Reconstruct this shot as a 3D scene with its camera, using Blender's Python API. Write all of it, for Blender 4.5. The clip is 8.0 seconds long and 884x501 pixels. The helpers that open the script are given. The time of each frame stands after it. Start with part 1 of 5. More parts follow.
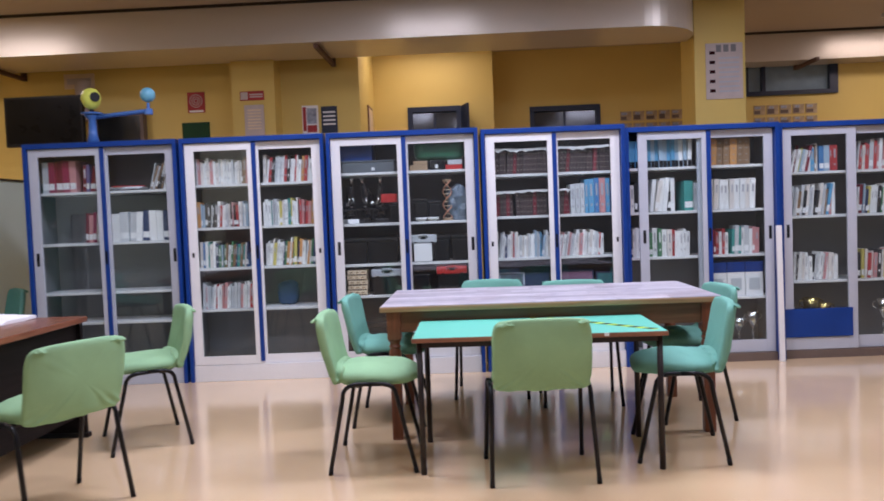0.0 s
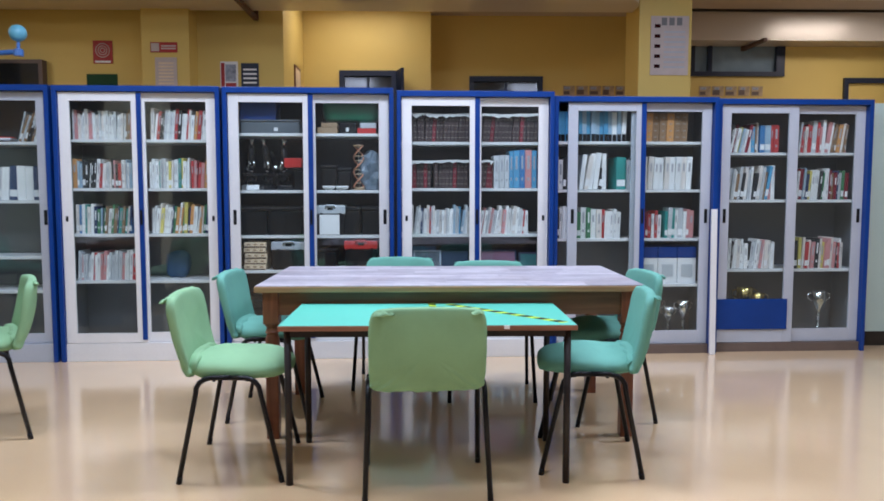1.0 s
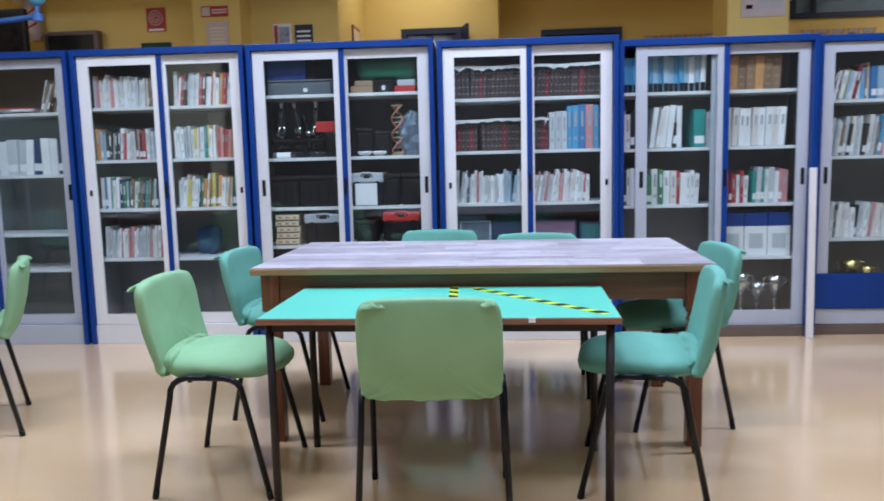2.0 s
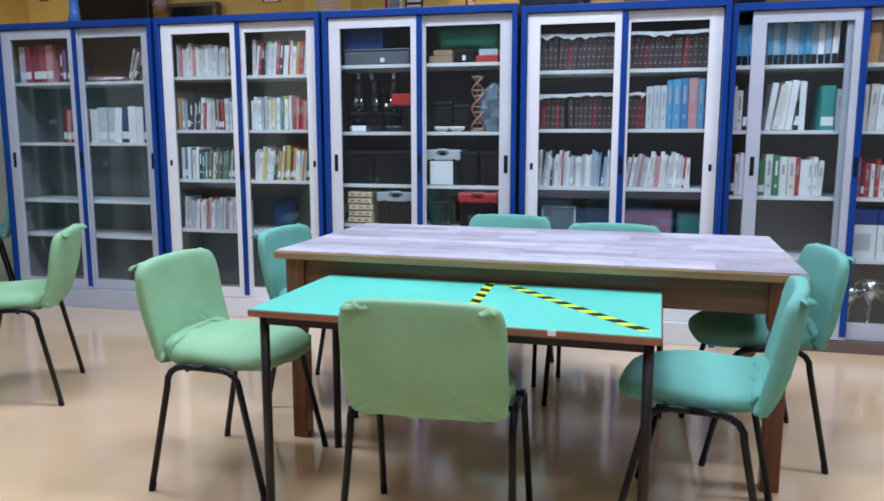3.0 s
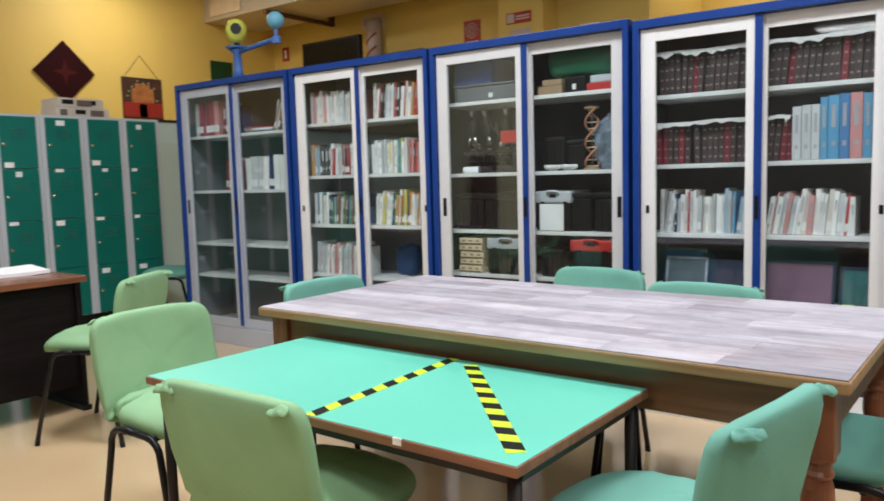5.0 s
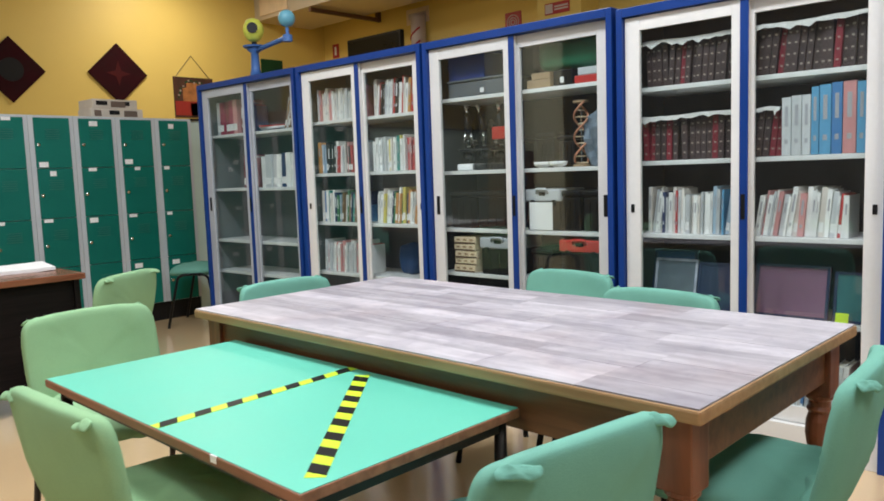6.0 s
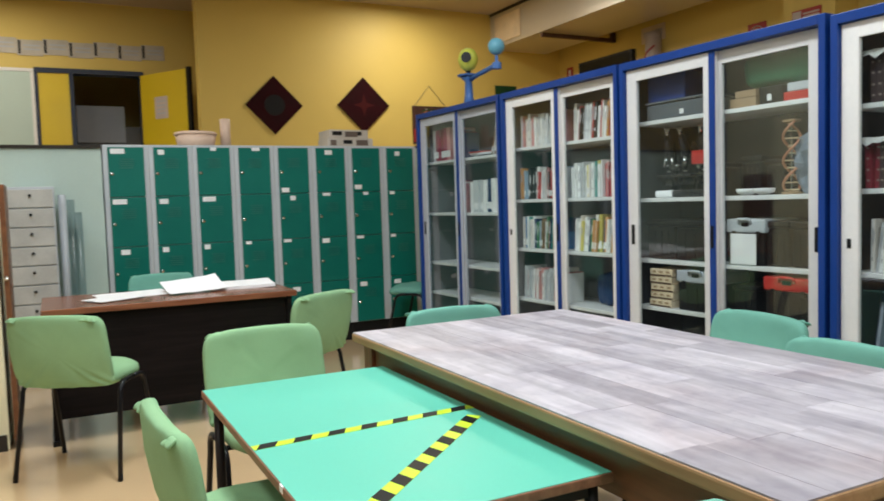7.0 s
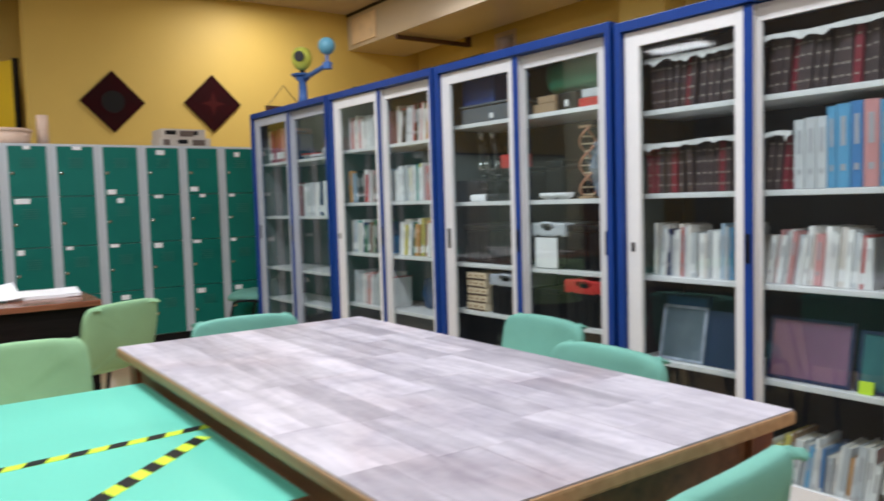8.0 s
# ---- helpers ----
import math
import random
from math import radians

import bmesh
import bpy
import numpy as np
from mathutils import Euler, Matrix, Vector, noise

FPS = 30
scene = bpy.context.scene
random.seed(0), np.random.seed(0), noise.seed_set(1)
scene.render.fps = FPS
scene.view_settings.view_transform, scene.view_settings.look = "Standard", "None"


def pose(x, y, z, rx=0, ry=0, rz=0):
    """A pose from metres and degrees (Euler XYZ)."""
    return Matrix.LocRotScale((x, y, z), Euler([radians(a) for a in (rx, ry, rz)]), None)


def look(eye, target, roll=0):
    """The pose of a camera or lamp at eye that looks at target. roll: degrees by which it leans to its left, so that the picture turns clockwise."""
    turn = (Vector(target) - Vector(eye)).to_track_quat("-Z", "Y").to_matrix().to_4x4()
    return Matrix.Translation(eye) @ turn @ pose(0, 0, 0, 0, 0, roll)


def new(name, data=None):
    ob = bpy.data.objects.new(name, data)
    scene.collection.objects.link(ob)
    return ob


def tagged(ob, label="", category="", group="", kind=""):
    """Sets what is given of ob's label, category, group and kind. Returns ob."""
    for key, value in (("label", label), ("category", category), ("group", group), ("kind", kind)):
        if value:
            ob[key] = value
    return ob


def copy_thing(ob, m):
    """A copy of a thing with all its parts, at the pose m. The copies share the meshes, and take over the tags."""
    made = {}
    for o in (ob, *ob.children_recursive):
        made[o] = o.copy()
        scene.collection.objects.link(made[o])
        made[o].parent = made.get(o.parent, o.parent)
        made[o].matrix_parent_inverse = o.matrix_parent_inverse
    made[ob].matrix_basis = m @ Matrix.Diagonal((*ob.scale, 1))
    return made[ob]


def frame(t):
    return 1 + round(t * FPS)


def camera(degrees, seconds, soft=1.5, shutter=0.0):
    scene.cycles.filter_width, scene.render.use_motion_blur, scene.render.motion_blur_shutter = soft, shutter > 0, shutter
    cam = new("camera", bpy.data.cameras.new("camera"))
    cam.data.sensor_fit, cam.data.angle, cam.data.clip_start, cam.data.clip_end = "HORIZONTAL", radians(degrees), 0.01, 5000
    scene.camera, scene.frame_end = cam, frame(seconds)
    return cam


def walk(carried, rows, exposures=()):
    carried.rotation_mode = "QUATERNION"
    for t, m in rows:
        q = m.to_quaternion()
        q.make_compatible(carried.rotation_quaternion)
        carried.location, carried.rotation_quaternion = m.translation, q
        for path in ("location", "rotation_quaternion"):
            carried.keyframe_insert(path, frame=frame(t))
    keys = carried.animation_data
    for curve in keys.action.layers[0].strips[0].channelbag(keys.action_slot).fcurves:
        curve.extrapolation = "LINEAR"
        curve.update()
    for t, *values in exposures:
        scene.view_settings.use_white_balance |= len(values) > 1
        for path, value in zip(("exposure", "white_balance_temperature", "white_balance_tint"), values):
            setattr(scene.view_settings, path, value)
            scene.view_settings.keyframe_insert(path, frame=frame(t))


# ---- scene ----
cam = camera(60.3, 8.0, soft=1.7, shutter=0.3)
PATH = [
    (0, (0.36, -0.138, 1.312), (0.275, 1.858, 1.222), -2.2),
    (0.5, (0.519, 0.147, 1.291), (0.509, 2.143, 1.164), -1.2),
    (1, (0.654, 0.449, 1.278), (0.698, 2.443, 1.119), -0.0),
    (1.5, (0.78, 0.745, 1.284), (0.802, 2.735, 1.09), -0.7),
    (2, (0.95, 1.074, 1.257), (0.755, 3.05, 1.013), -1.4),
    (2.2, (1.014, 1.149, 1.256), (0.729, 3.111, 0.996), -1.2),
    (3.3, (1.418, 1.699, 1.254), (0.772, 3.568, 0.955), -0.5),
    (3.5, (1.522, 1.813, 1.245), (0.803, 3.662, 0.991), -1.0),
    (4, (1.711, 2.032, 1.25), (0.904, 3.851, 1.049), -0.9),
    (4.5, (1.901, 2.252, 1.28), (0.931, 3.989, 1.076), -1.0),
    (5, (2.056, 2.443, 1.262), (0.841, 4.02, 1.068), -1.6),
    (5.2, (2.131, 2.541, 1.254), (0.83, 4.047, 1.055), -1.4),
    (6.3, (2.459, 2.994, 1.276), (1.006, 4.356, 1.084), -2.5),
    (6.5, (2.466, 3.07, 1.273), (0.911, 4.317, 1.108), -2.2),
    (6.8, (2.503, 3.173, 1.275), (0.793, 4.202, 1.139), -1.8),
    (7, (2.56, 3.24, 1.29), (0.782, 4.145, 1.163), -1.8),
    (7.2, (2.579, 3.322, 1.28), (0.774, 4.173, 1.16), -1.6),
    (7.5, (2.657, 3.404, 1.284), (0.865, 4.283, 1.151), -2.2),
    (7.7, (2.644, 3.49, 1.264), (0.904, 4.467, 1.133), -1.9),
    (8, (2.679, 3.635, 1.287), (1.054, 4.793, 1.156), -1.7),
]
EXPOSURES = [(0, -0.06, 6060, 34), (0.5, -0.04, 5810, 24), (1.0, -0.06, 5710, 22), (1.5, -0.07, 5560, 21), (2.2, -0.06, 5560, 22), (3.4, -0.04, 5610, 21), (4.1, 0.00, 6160, 19), (4.6, -0.02, 6610, 18), (6.4, -0.02, 6805, 14), (7.1, -0.10, 6805, 12), (7.6, -0.08, 6705, 15), (8.0, -0.04, 6605, 19)]
walk(cam, [(t, look(eye, target, roll)) for t, eye, target, roll in PATH], EXPOSURES)

# ---- world and lights ----
world = bpy.data.worlds.new("world")
scene.world = world
world.use_nodes = True
world.node_tree.nodes["Background"].inputs[0].default_value = (0.9, 0.95, 1.0, 1)
world.node_tree.nodes["Background"].inputs[1].default_value = 0.01

CEIL = 3.95
# two spots follow from reflections in the glass doors, the others are assumed
FRONT_LAMPS = [(0.1, -6.8, 12.0), (4.4, -6.8, 12.0), (-5.5, -3.3, 14.0), (0.1, -3.2, 12.0), (4.4, -3.2, 12.0)]
# unseen lamps added above tables, chairs and floor to set their brightness
FRONT_LAMPS += [(-3.2, 2.0, 32.0), (3.4, 1.2, 20.0), (0.5, 2.2, 42.0), (-1.2, 4.1, 80.0), (1.0, 4.5, 67.0), (3.4, 4.5, 70.0)]
FRONT_LAMPS += [(-0.1, 7.6, 14.0), (3.6, 7.6, 22.0)]
# the third is added out of view to brighten the right of the hall
HALL_LAMPS = [(-0.2, 11.0, 12.5), (-5.8, 7.4, 38.0), (6.9, 10.8, 26.0), (-6.7, 2.6, 30.0)]
COOL, WARM = (0.80, 0.92, 1.0), (1.0, 0.88, 0.68)


def area_lamp(x, y, z, sx, sy, watts, color):
    data = bpy.data.lights.new("lamp", "AREA")
    data.shape, data.size, data.size_y, data.energy, data.color = "RECTANGLE", sx, sy, watts, color
    ob = new("lamp_light", data)
    ob.matrix_basis = pose(x, y, z)
    return ob


for lx, ly, lw in FRONT_LAMPS:
    area_lamp(lx, ly, CEIL - 0.05, 1.15, 0.55, lw, COOL)
for lx, ly, lw in HALL_LAMPS:
    area_lamp(lx, ly, CEIL - 0.05, 1.15, 0.55, lw, WARM if lx > -1 else (1.0, 0.96, 0.82))


# ---- materials ----
def node_mat(name):
    m = bpy.data.materials.new(name)
    m.use_nodes = True
    nt = m.node_tree
    return m, nt, nt.nodes["Principled BSDF"]


def mat(name, color, rough=0.5, metal=0.0, scale=6.0, vary=0.12, bump=0.0, fine=60.0, random_tone=0.0, coat=0.0, stretch=(1, 1, 1), spec=0.5, patchy=True):
    """A painted or plain surface with broad and fine variation."""
    m, nt, p = node_mat(name)
    tc = nt.nodes.new("ShaderNodeTexCoord")
    mp = nt.nodes.new("ShaderNodeMapping")
    mp.inputs["Scale"].default_value = stretch
    nt.links.new(tc.outputs["Object"], mp.inputs["Vector"])
    n1, n2 = nt.nodes.new("ShaderNodeTexNoise"), nt.nodes.new("ShaderNodeTexNoise")
    n1.inputs["Scale"].default_value, n2.inputs["Scale"].default_value = scale, fine
    n1.inputs["Detail"].default_value, n2.inputs["Detail"].default_value = 4, 3
    for n in (n1, n2):
        nt.links.new(mp.outputs[0], n.inputs["Vector"])
    add = nt.nodes.new("ShaderNodeMath")
    add.operation = "MULTIPLY_ADD"
    add.inputs[1].default_value = 0.35
    nt.links.new(n2.outputs["Fac"], add.inputs[0])
    nt.links.new(n1.outputs["Fac"], add.inputs[2])
    last = add
    if random_tone:
        oi = nt.nodes.new("ShaderNodeObjectInfo")
        ra = nt.nodes.new("ShaderNodeMath")
        ra.operation = "MULTIPLY_ADD"
        ra.inputs[1].default_value = random_tone
        nt.links.new(oi.outputs["Random"], ra.inputs[0])
        nt.links.new(add.outputs[0], ra.inputs[2])
        last = ra
    ramp = nt.nodes.new("ShaderNodeMapRange")
    top = 0.85 + random_tone
    ramp.inputs[1].default_value, ramp.inputs[2].default_value = 0.4, top
    ramp.inputs[3].default_value, ramp.inputs[4].default_value = 1 - vary, 1 + vary
    nt.links.new(last.outputs[0], ramp.inputs[0])
    mul = nt.nodes.new("ShaderNodeVectorMath")
    mul.operation = "SCALE"
    mul.inputs[0].default_value = color
    nt.links.new(ramp.outputs[0], mul.inputs["Scale"])
    nt.links.new(mul.outputs[0], p.inputs["Base Color"])
    rr = nt.nodes.new("ShaderNodeMapRange")
    rr.inputs[1].default_value, rr.inputs[2].default_value = 0.3, 0.8
    rr.inputs[3].default_value, rr.inputs[4].default_value = rough * 0.85, min(1, rough * 1.2)
    nt.links.new(n1.outputs["Fac"], rr.inputs[0])
    p.inputs["Roughness"].default_value = rough
    if patchy:
        nt.links.new(rr.outputs[0], p.inputs["Roughness"])
    p.inputs["Metallic"].default_value = metal
    p.inputs["Specular IOR Level"].default_value = spec
    p.inputs["Coat Weight"].default_value = coat
    p.inputs["Coat Roughness"].default_value = 0.15
    if bump:
        b = nt.nodes.new("ShaderNodeBump")
        b.inputs["Strength"].default_value, b.inputs["Distance"].default_value = bump, 0.003
        nt.links.new(n2.outputs["Fac"], b.inputs["Height"])
        nt.links.new(b.outputs[0], p.inputs["Normal"])
    return m


def glass_mat(name, tint=(0.90, 0.94, 0.93), gloss=0.03):
    m, nt, p = node_mat(name)
    out = nt.nodes["Material Output"]
    tr, gl, mx, lw, pw, ma = (nt.nodes.new("ShaderNode" + k) for k in ("BsdfTransparent", "BsdfGlossy", "MixShader", "LayerWeight", "Math", "Math"))
    tr.inputs[0].default_value = (*tint, 1)
    gl.inputs["Roughness"].default_value = gloss
    lw.inputs[0].default_value = 0.5
    pw.operation, pw.inputs[1].default_value = "POWER", 4
    ma.operation, ma.inputs[1].default_value, ma.inputs[2].default_value = "MULTIPLY_ADD", 0.7, 0.06
    nt.links.new(lw.outputs["Facing"], pw.inputs[0])
    nt.links.new(pw.outputs[0], ma.inputs[0])
    nt.links.new(ma.outputs[0], mx.inputs[0])
    nt.links.new(tr.outputs[0], mx.inputs[1])
    nt.links.new(gl.outputs[0], mx.inputs[2])
    # pale diffuse veil mixed in for the haze of reflections on the panes
    haze, dm = nt.nodes.new("ShaderNodeBsdfDiffuse"), nt.nodes.new("ShaderNodeMixShader")
    haze.inputs[0].default_value = (0.78, 0.86, 0.95, 1)
    dn, dr = nt.nodes.new("ShaderNodeTexNoise"), nt.nodes.new("ShaderNodeMapRange")
    dn.inputs["Scale"].default_value, dn.inputs["Detail"].default_value = 3.0, 5
    dr.inputs[1].default_value, dr.inputs[2].default_value, dr.inputs[3].default_value, dr.inputs[4].default_value = 0.35, 0.7, 0.001, 0.007
    nt.links.new(dn.outputs["Fac"], dr.inputs[0])
    nt.links.new(dr.outputs[0], dm.inputs[0])
    nt.links.new(mx.outputs[0], dm.inputs[1])
    nt.links.new(haze.outputs[0], dm.inputs[2])
    nt.links.new(dm.outputs[0], out.inputs["Surface"])
    return m


def glow_mat(name, color, strength):
    m, nt, p = node_mat(name)
    p.inputs["Base Color"].default_value = (*color, 1)
    p.inputs["Emission Color"].default_value = (*color, 1)
    p.inputs["Emission Strength"].default_value = strength
    return m


def wood_mat(name, dark, light, rough=0.35, along=(1, 14, 14), scale=2.5, random_tone=0.0, span=(0.28, 0.72)):
    m, nt, p = node_mat(name)
    tc, mp = nt.nodes.new("ShaderNodeTexCoord"), nt.nodes.new("ShaderNodeMapping")
    mp.inputs["Scale"].default_value = along
    nt.links.new(tc.outputs["Object"], mp.inputs["Vector"])
    n = nt.nodes.new("ShaderNodeTexNoise")
    n.inputs["Scale"].default_value, n.inputs["Detail"].default_value, n.inputs["Distortion"].default_value = scale, 6, 0.6
    vec = mp.outputs[0]
    fac = n.outputs["Fac"]
    if random_tone:
        oi = nt.nodes.new("ShaderNodeObjectInfo")
        sh = nt.nodes.new("ShaderNodeVectorMath")
        sh.operation = "MULTIPLY_ADD"
        sh.inputs[1].default_value = (37, 91, 53)
        nt.links.new(oi.outputs["Random"], sh.inputs[0])
        nt.links.new(vec, sh.inputs[2])
        vec = sh.outputs[0]
        ra = nt.nodes.new("ShaderNodeMath")
        ra.operation = "MULTIPLY_ADD"
        ra.inputs[1].default_value = random_tone
        nt.links.new(oi.outputs["Random"], ra.inputs[0])
        nt.links.new(n.outputs["Fac"], ra.inputs[2])
        sb = nt.nodes.new("ShaderNodeMath")
        sb.operation = "SUBTRACT"
        sb.inputs[1].default_value = random_tone / 2
        nt.links.new(ra.outputs[0], sb.inputs[0])
        fac = sb.outputs[0]
    nt.links.new(vec, n.inputs["Vector"])
    cr = nt.nodes.new("ShaderNodeValToRGB")
    cr.color_ramp.elements[0].position, cr.color_ramp.elements[0].color = span[0], (*dark, 1)
    cr.color_ramp.elements[1].position, cr.color_ramp.elements[1].color = span[1], (*light, 1)
    nt.links.new(fac, cr.inputs[0])
    nt.links.new(cr.outputs[0], p.inputs["Base Color"])
    p.inputs["Roughness"].default_value = rough
    b = nt.nodes.new("ShaderNodeBump")
    b.inputs["Strength"].default_value, b.inputs["Distance"].default_value = 0.1, 0.002
    nt.links.new(n.outputs["Fac"], b.inputs["Height"])
    nt.links.new(b.outputs[0], p.inputs["Normal"])
    return m


M_YELLOW = mat("yellow_paint", (0.72, 0.535, 0.145), 0.6, scale=0.7, vary=0.06, bump=0.15, fine=90)
M_CEIL = mat("ceiling_paint", (0.46, 0.39, 0.31), 0.8, scale=0.8, vary=0.05)
M_PLAIN = mat("pale_wall_paint", (0.42, 0.42, 0.41), 0.7, scale=0.7, vary=0.05)
M_DUCT = mat("duct_paint", (0.60, 0.54, 0.45), 0.30, scale=0.25, vary=0.05, metal=0.25, patchy=False)
M_FLOOR = mat("floor_lino", (0.80, 0.555, 0.315), 0.12, scale=0.9, vary=0.07, fine=140, coat=0.9)
M_PANEL = mat("pale_green_panel", (0.50, 0.62, 0.56), 0.45, scale=1.2, vary=0.05)
M_DARKTRIM = mat("dark_trim", (0.035, 0.028, 0.022), 0.5, spec=0.2)
M_BLUE = mat("blue_enamel", (0.006, 0.043, 0.225), 0.32, scale=3, vary=0.12, fine=80, spec=0.35)
M_WHITE = mat("white_enamel", (0.77, 0.76, 0.745), 0.35, scale=2, vary=0.05)
M_LIGHT = mat("light_enamel", (0.66, 0.66, 0.66), 0.35, scale=2, vary=0.06)
M_GREY = mat("grey_enamel", (0.46, 0.485, 0.535), 0.35, scale=2, vary=0.06)
# shade inside bookcases 3 and 4, put into a darker inner colour
M_INNER_SHADE = mat("inner_shade_grey", (0.028, 0.032, 0.041), 0.5, scale=1.5, vary=0.15, spec=0.25)
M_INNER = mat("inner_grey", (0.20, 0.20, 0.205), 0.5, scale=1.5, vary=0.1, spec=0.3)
M_SHELF = mat("shelf_white", (0.78, 0.78, 0.78), 0.4, scale=3, vary=0.06)
M_PLINTH = mat("brown_plinth", (0.14, 0.10, 0.08), 0.55)
M_RUST = mat("rust_brown", (0.11, 0.055, 0.035), 0.6)
M_BLACK = mat("black_plastic", (0.007, 0.007, 0.008), 0.45, spec=0.25)
M_STEEL = mat("black_steel", (0.006, 0.006, 0.008), 0.35, scale=9, vary=0.2, spec=0.25)
M_GUN = mat("brown_steel", (0.022, 0.016, 0.015), 0.4, scale=9, vary=0.2, spec=0.3)
M_CHROME = mat("chrome", (0.75, 0.75, 0.75), 0.18, metal=1.0, vary=0.05)
M_GLASS = glass_mat("cabinet_glass")
M_CLEAR = glass_mat("clear_film", (0.72, 0.78, 0.80), 0.25)
M_LOCKER = mat("locker_green", (0.001, 0.150, 0.116), 0.42, scale=2.2, vary=0.1, spec=0.22)
M_VENT = mat("vent_green", (0.02, 0.16, 0.125), 0.4)
M_LGREY = mat("locker_grey", (0.54, 0.57, 0.60), 0.4, scale=2, vary=0.06)
M_PAPER = mat("paper_white", (0.86, 0.86, 0.86), 0.7, vary=0.05)
M_CLOTH = mat("light_green_cloth", (0.265, 0.46, 0.255), 0.85, scale=5, vary=0.1, bump=0.22, fine=320, spec=0.15)
M_TEAL = mat("teal_green_cloth", (0.16, 0.40, 0.32), 0.85, scale=5, vary=0.1, bump=0.22, fine=320, spec=0.15)
M_VINYL = wood_mat("vinyl_plank", (0.31, 0.285, 0.315), (0.645, 0.605, 0.645), 0.42, along=(1.8, 12, 12), scale=2.0, random_tone=0.46, span=(0.12, 0.88))
# blotches and faint reddish stains of the printed vinyl
vt = M_VINYL.node_tree
vb = vt.nodes["Principled BSDF"]
v_from = vb.inputs["Base Color"].links[0].from_socket
v_geo = vt.nodes.new("ShaderNodeNewGeometry")
for v_scale, v_lo, v_hi, v_tint in ((7.0, 0.42, 0.75, (0.76, 0.75, 0.79, 1)), (2.3, 0.50, 0.80, (0.96, 0.86, 0.83, 1)), (26.0, 0.50, 0.80, (0.84, 0.84, 0.87, 1))):
    v_noise, v_map, v_mix = vt.nodes.new("ShaderNodeTexNoise"), vt.nodes.new("ShaderNodeMapRange"), vt.nodes.new("ShaderNodeMixRGB")
    v_noise.inputs["Scale"].default_value, v_noise.inputs["Detail"].default_value, v_noise.inputs["Distortion"].default_value = v_scale, 6, 0.8
    v_map.inputs[1].default_value, v_map.inputs[2].default_value = v_lo, v_hi
    v_mix.blend_type = "MULTIPLY"
    v_mix.inputs[2].default_value = v_tint
    vt.links.new(v_geo.outputs["Position"], v_noise.inputs["Vector"])
    vt.links.new(v_noise.outputs["Fac"], v_map.inputs[0])
    vt.links.new(v_map.outputs[0], v_mix.inputs[0])
    vt.links.new(v_from, v_mix.inputs[1])
    v_from = v_mix.outputs[0]
vt.links.new(v_from, vb.inputs["Base Color"])
M_EDGE = wood_mat("beech_edge", (0.32, 0.17, 0.075), (0.45, 0.27, 0.13), 0.55)
M_WOOD = wood_mat("mahogany", (0.13, 0.036, 0.016), (0.29, 0.095, 0.042), 0.32, along=(9, 9, 1.0))
M_GEDGE = wood_mat("brown_edge", (0.20, 0.080, 0.042), (0.36, 0.155, 0.085), 0.5)
M_APRON = wood_mat("brown_apron", (0.12, 0.043, 0.017), (0.23, 0.088, 0.035), 0.4)
M_DESK = wood_mat("desk_veneer", (0.16, 0.05, 0.025), (0.30, 0.11, 0.055), 0.25, along=(14, 1, 14))
M_DESKDARK = wood_mat("desk_dark", (0.004, 0.003, 0.003), (0.012, 0.008, 0.008), 0.5, along=(14, 1, 14))
M_DESKDARK.node_tree.nodes["Principled BSDF"].inputs["Specular IOR Level"].default_value = 0.12
M_MINT = mat("mint_laminate", (0.12, 0.56, 0.42), 0.45, scale=2.5, vary=0.04, fine=150)
M_YTAPE = mat("yellow_tape", (0.58, 0.82, 0.04), 0.4, vary=0.06)
M_GLOWLAMP = glow_mat("lamp_diffuser", (1.0, 0.95, 0.85), 3.0)
M_RED = mat("red_plastic", (0.55, 0.035, 0.03), 0.4)
M_BROWNBOX = mat("cardboard", (0.36, 0.24, 0.14), 0.8)
M_GREENBOX = mat("green_plastic", (0.006, 0.12, 0.062), 0.4)
M_YDOOR = mat("yellow_door", (0.72, 0.52, 0.02), 0.4, scale=1, vary=0.05)
M_CREAM = mat("cream", (0.75, 0.60, 0.42), 0.6)
M_SKYBLUE = mat("sky_blue", (0.14, 0.42, 0.55), 0.4)
M_ORRBLUE = mat("stand_blue", (0.06, 0.17, 0.45), 0.4)
M_LEMON = mat("lemon_plastic", (0.62, 0.66, 0.10), 0.35)
M_SLATE = mat("slate_print", (0.30, 0.33, 0.40), 0.7, scale=18, vary=0.5)
M_MAROON = mat("maroon", (0.026, 0.004, 0.006), 0.8, vary=0.2, spec=0.1)
M_DKGREEN = mat("dark_green_board", (0.012, 0.06, 0.025), 0.5, spec=0.2)
M_SIGNRED = mat("sign_red", (0.40, 0.03, 0.03), 0.5)
M_LILAC = mat("lilac_poster", (0.56, 0.48, 0.45), 0.7, scale=8, vary=0.08)
# blue-grey reflection on the high window, put into the pane colour
M_WINPANE = mat("window_pane", (0.22, 0.30, 0.36), 0.12)
M_DARKPANE = mat("dark_pane", (0.03, 0.035, 0.04), 0.1)
M_FRAMEBLUE = mat("dark_blue_frame", (0.010, 0.018, 0.045), 0.4)


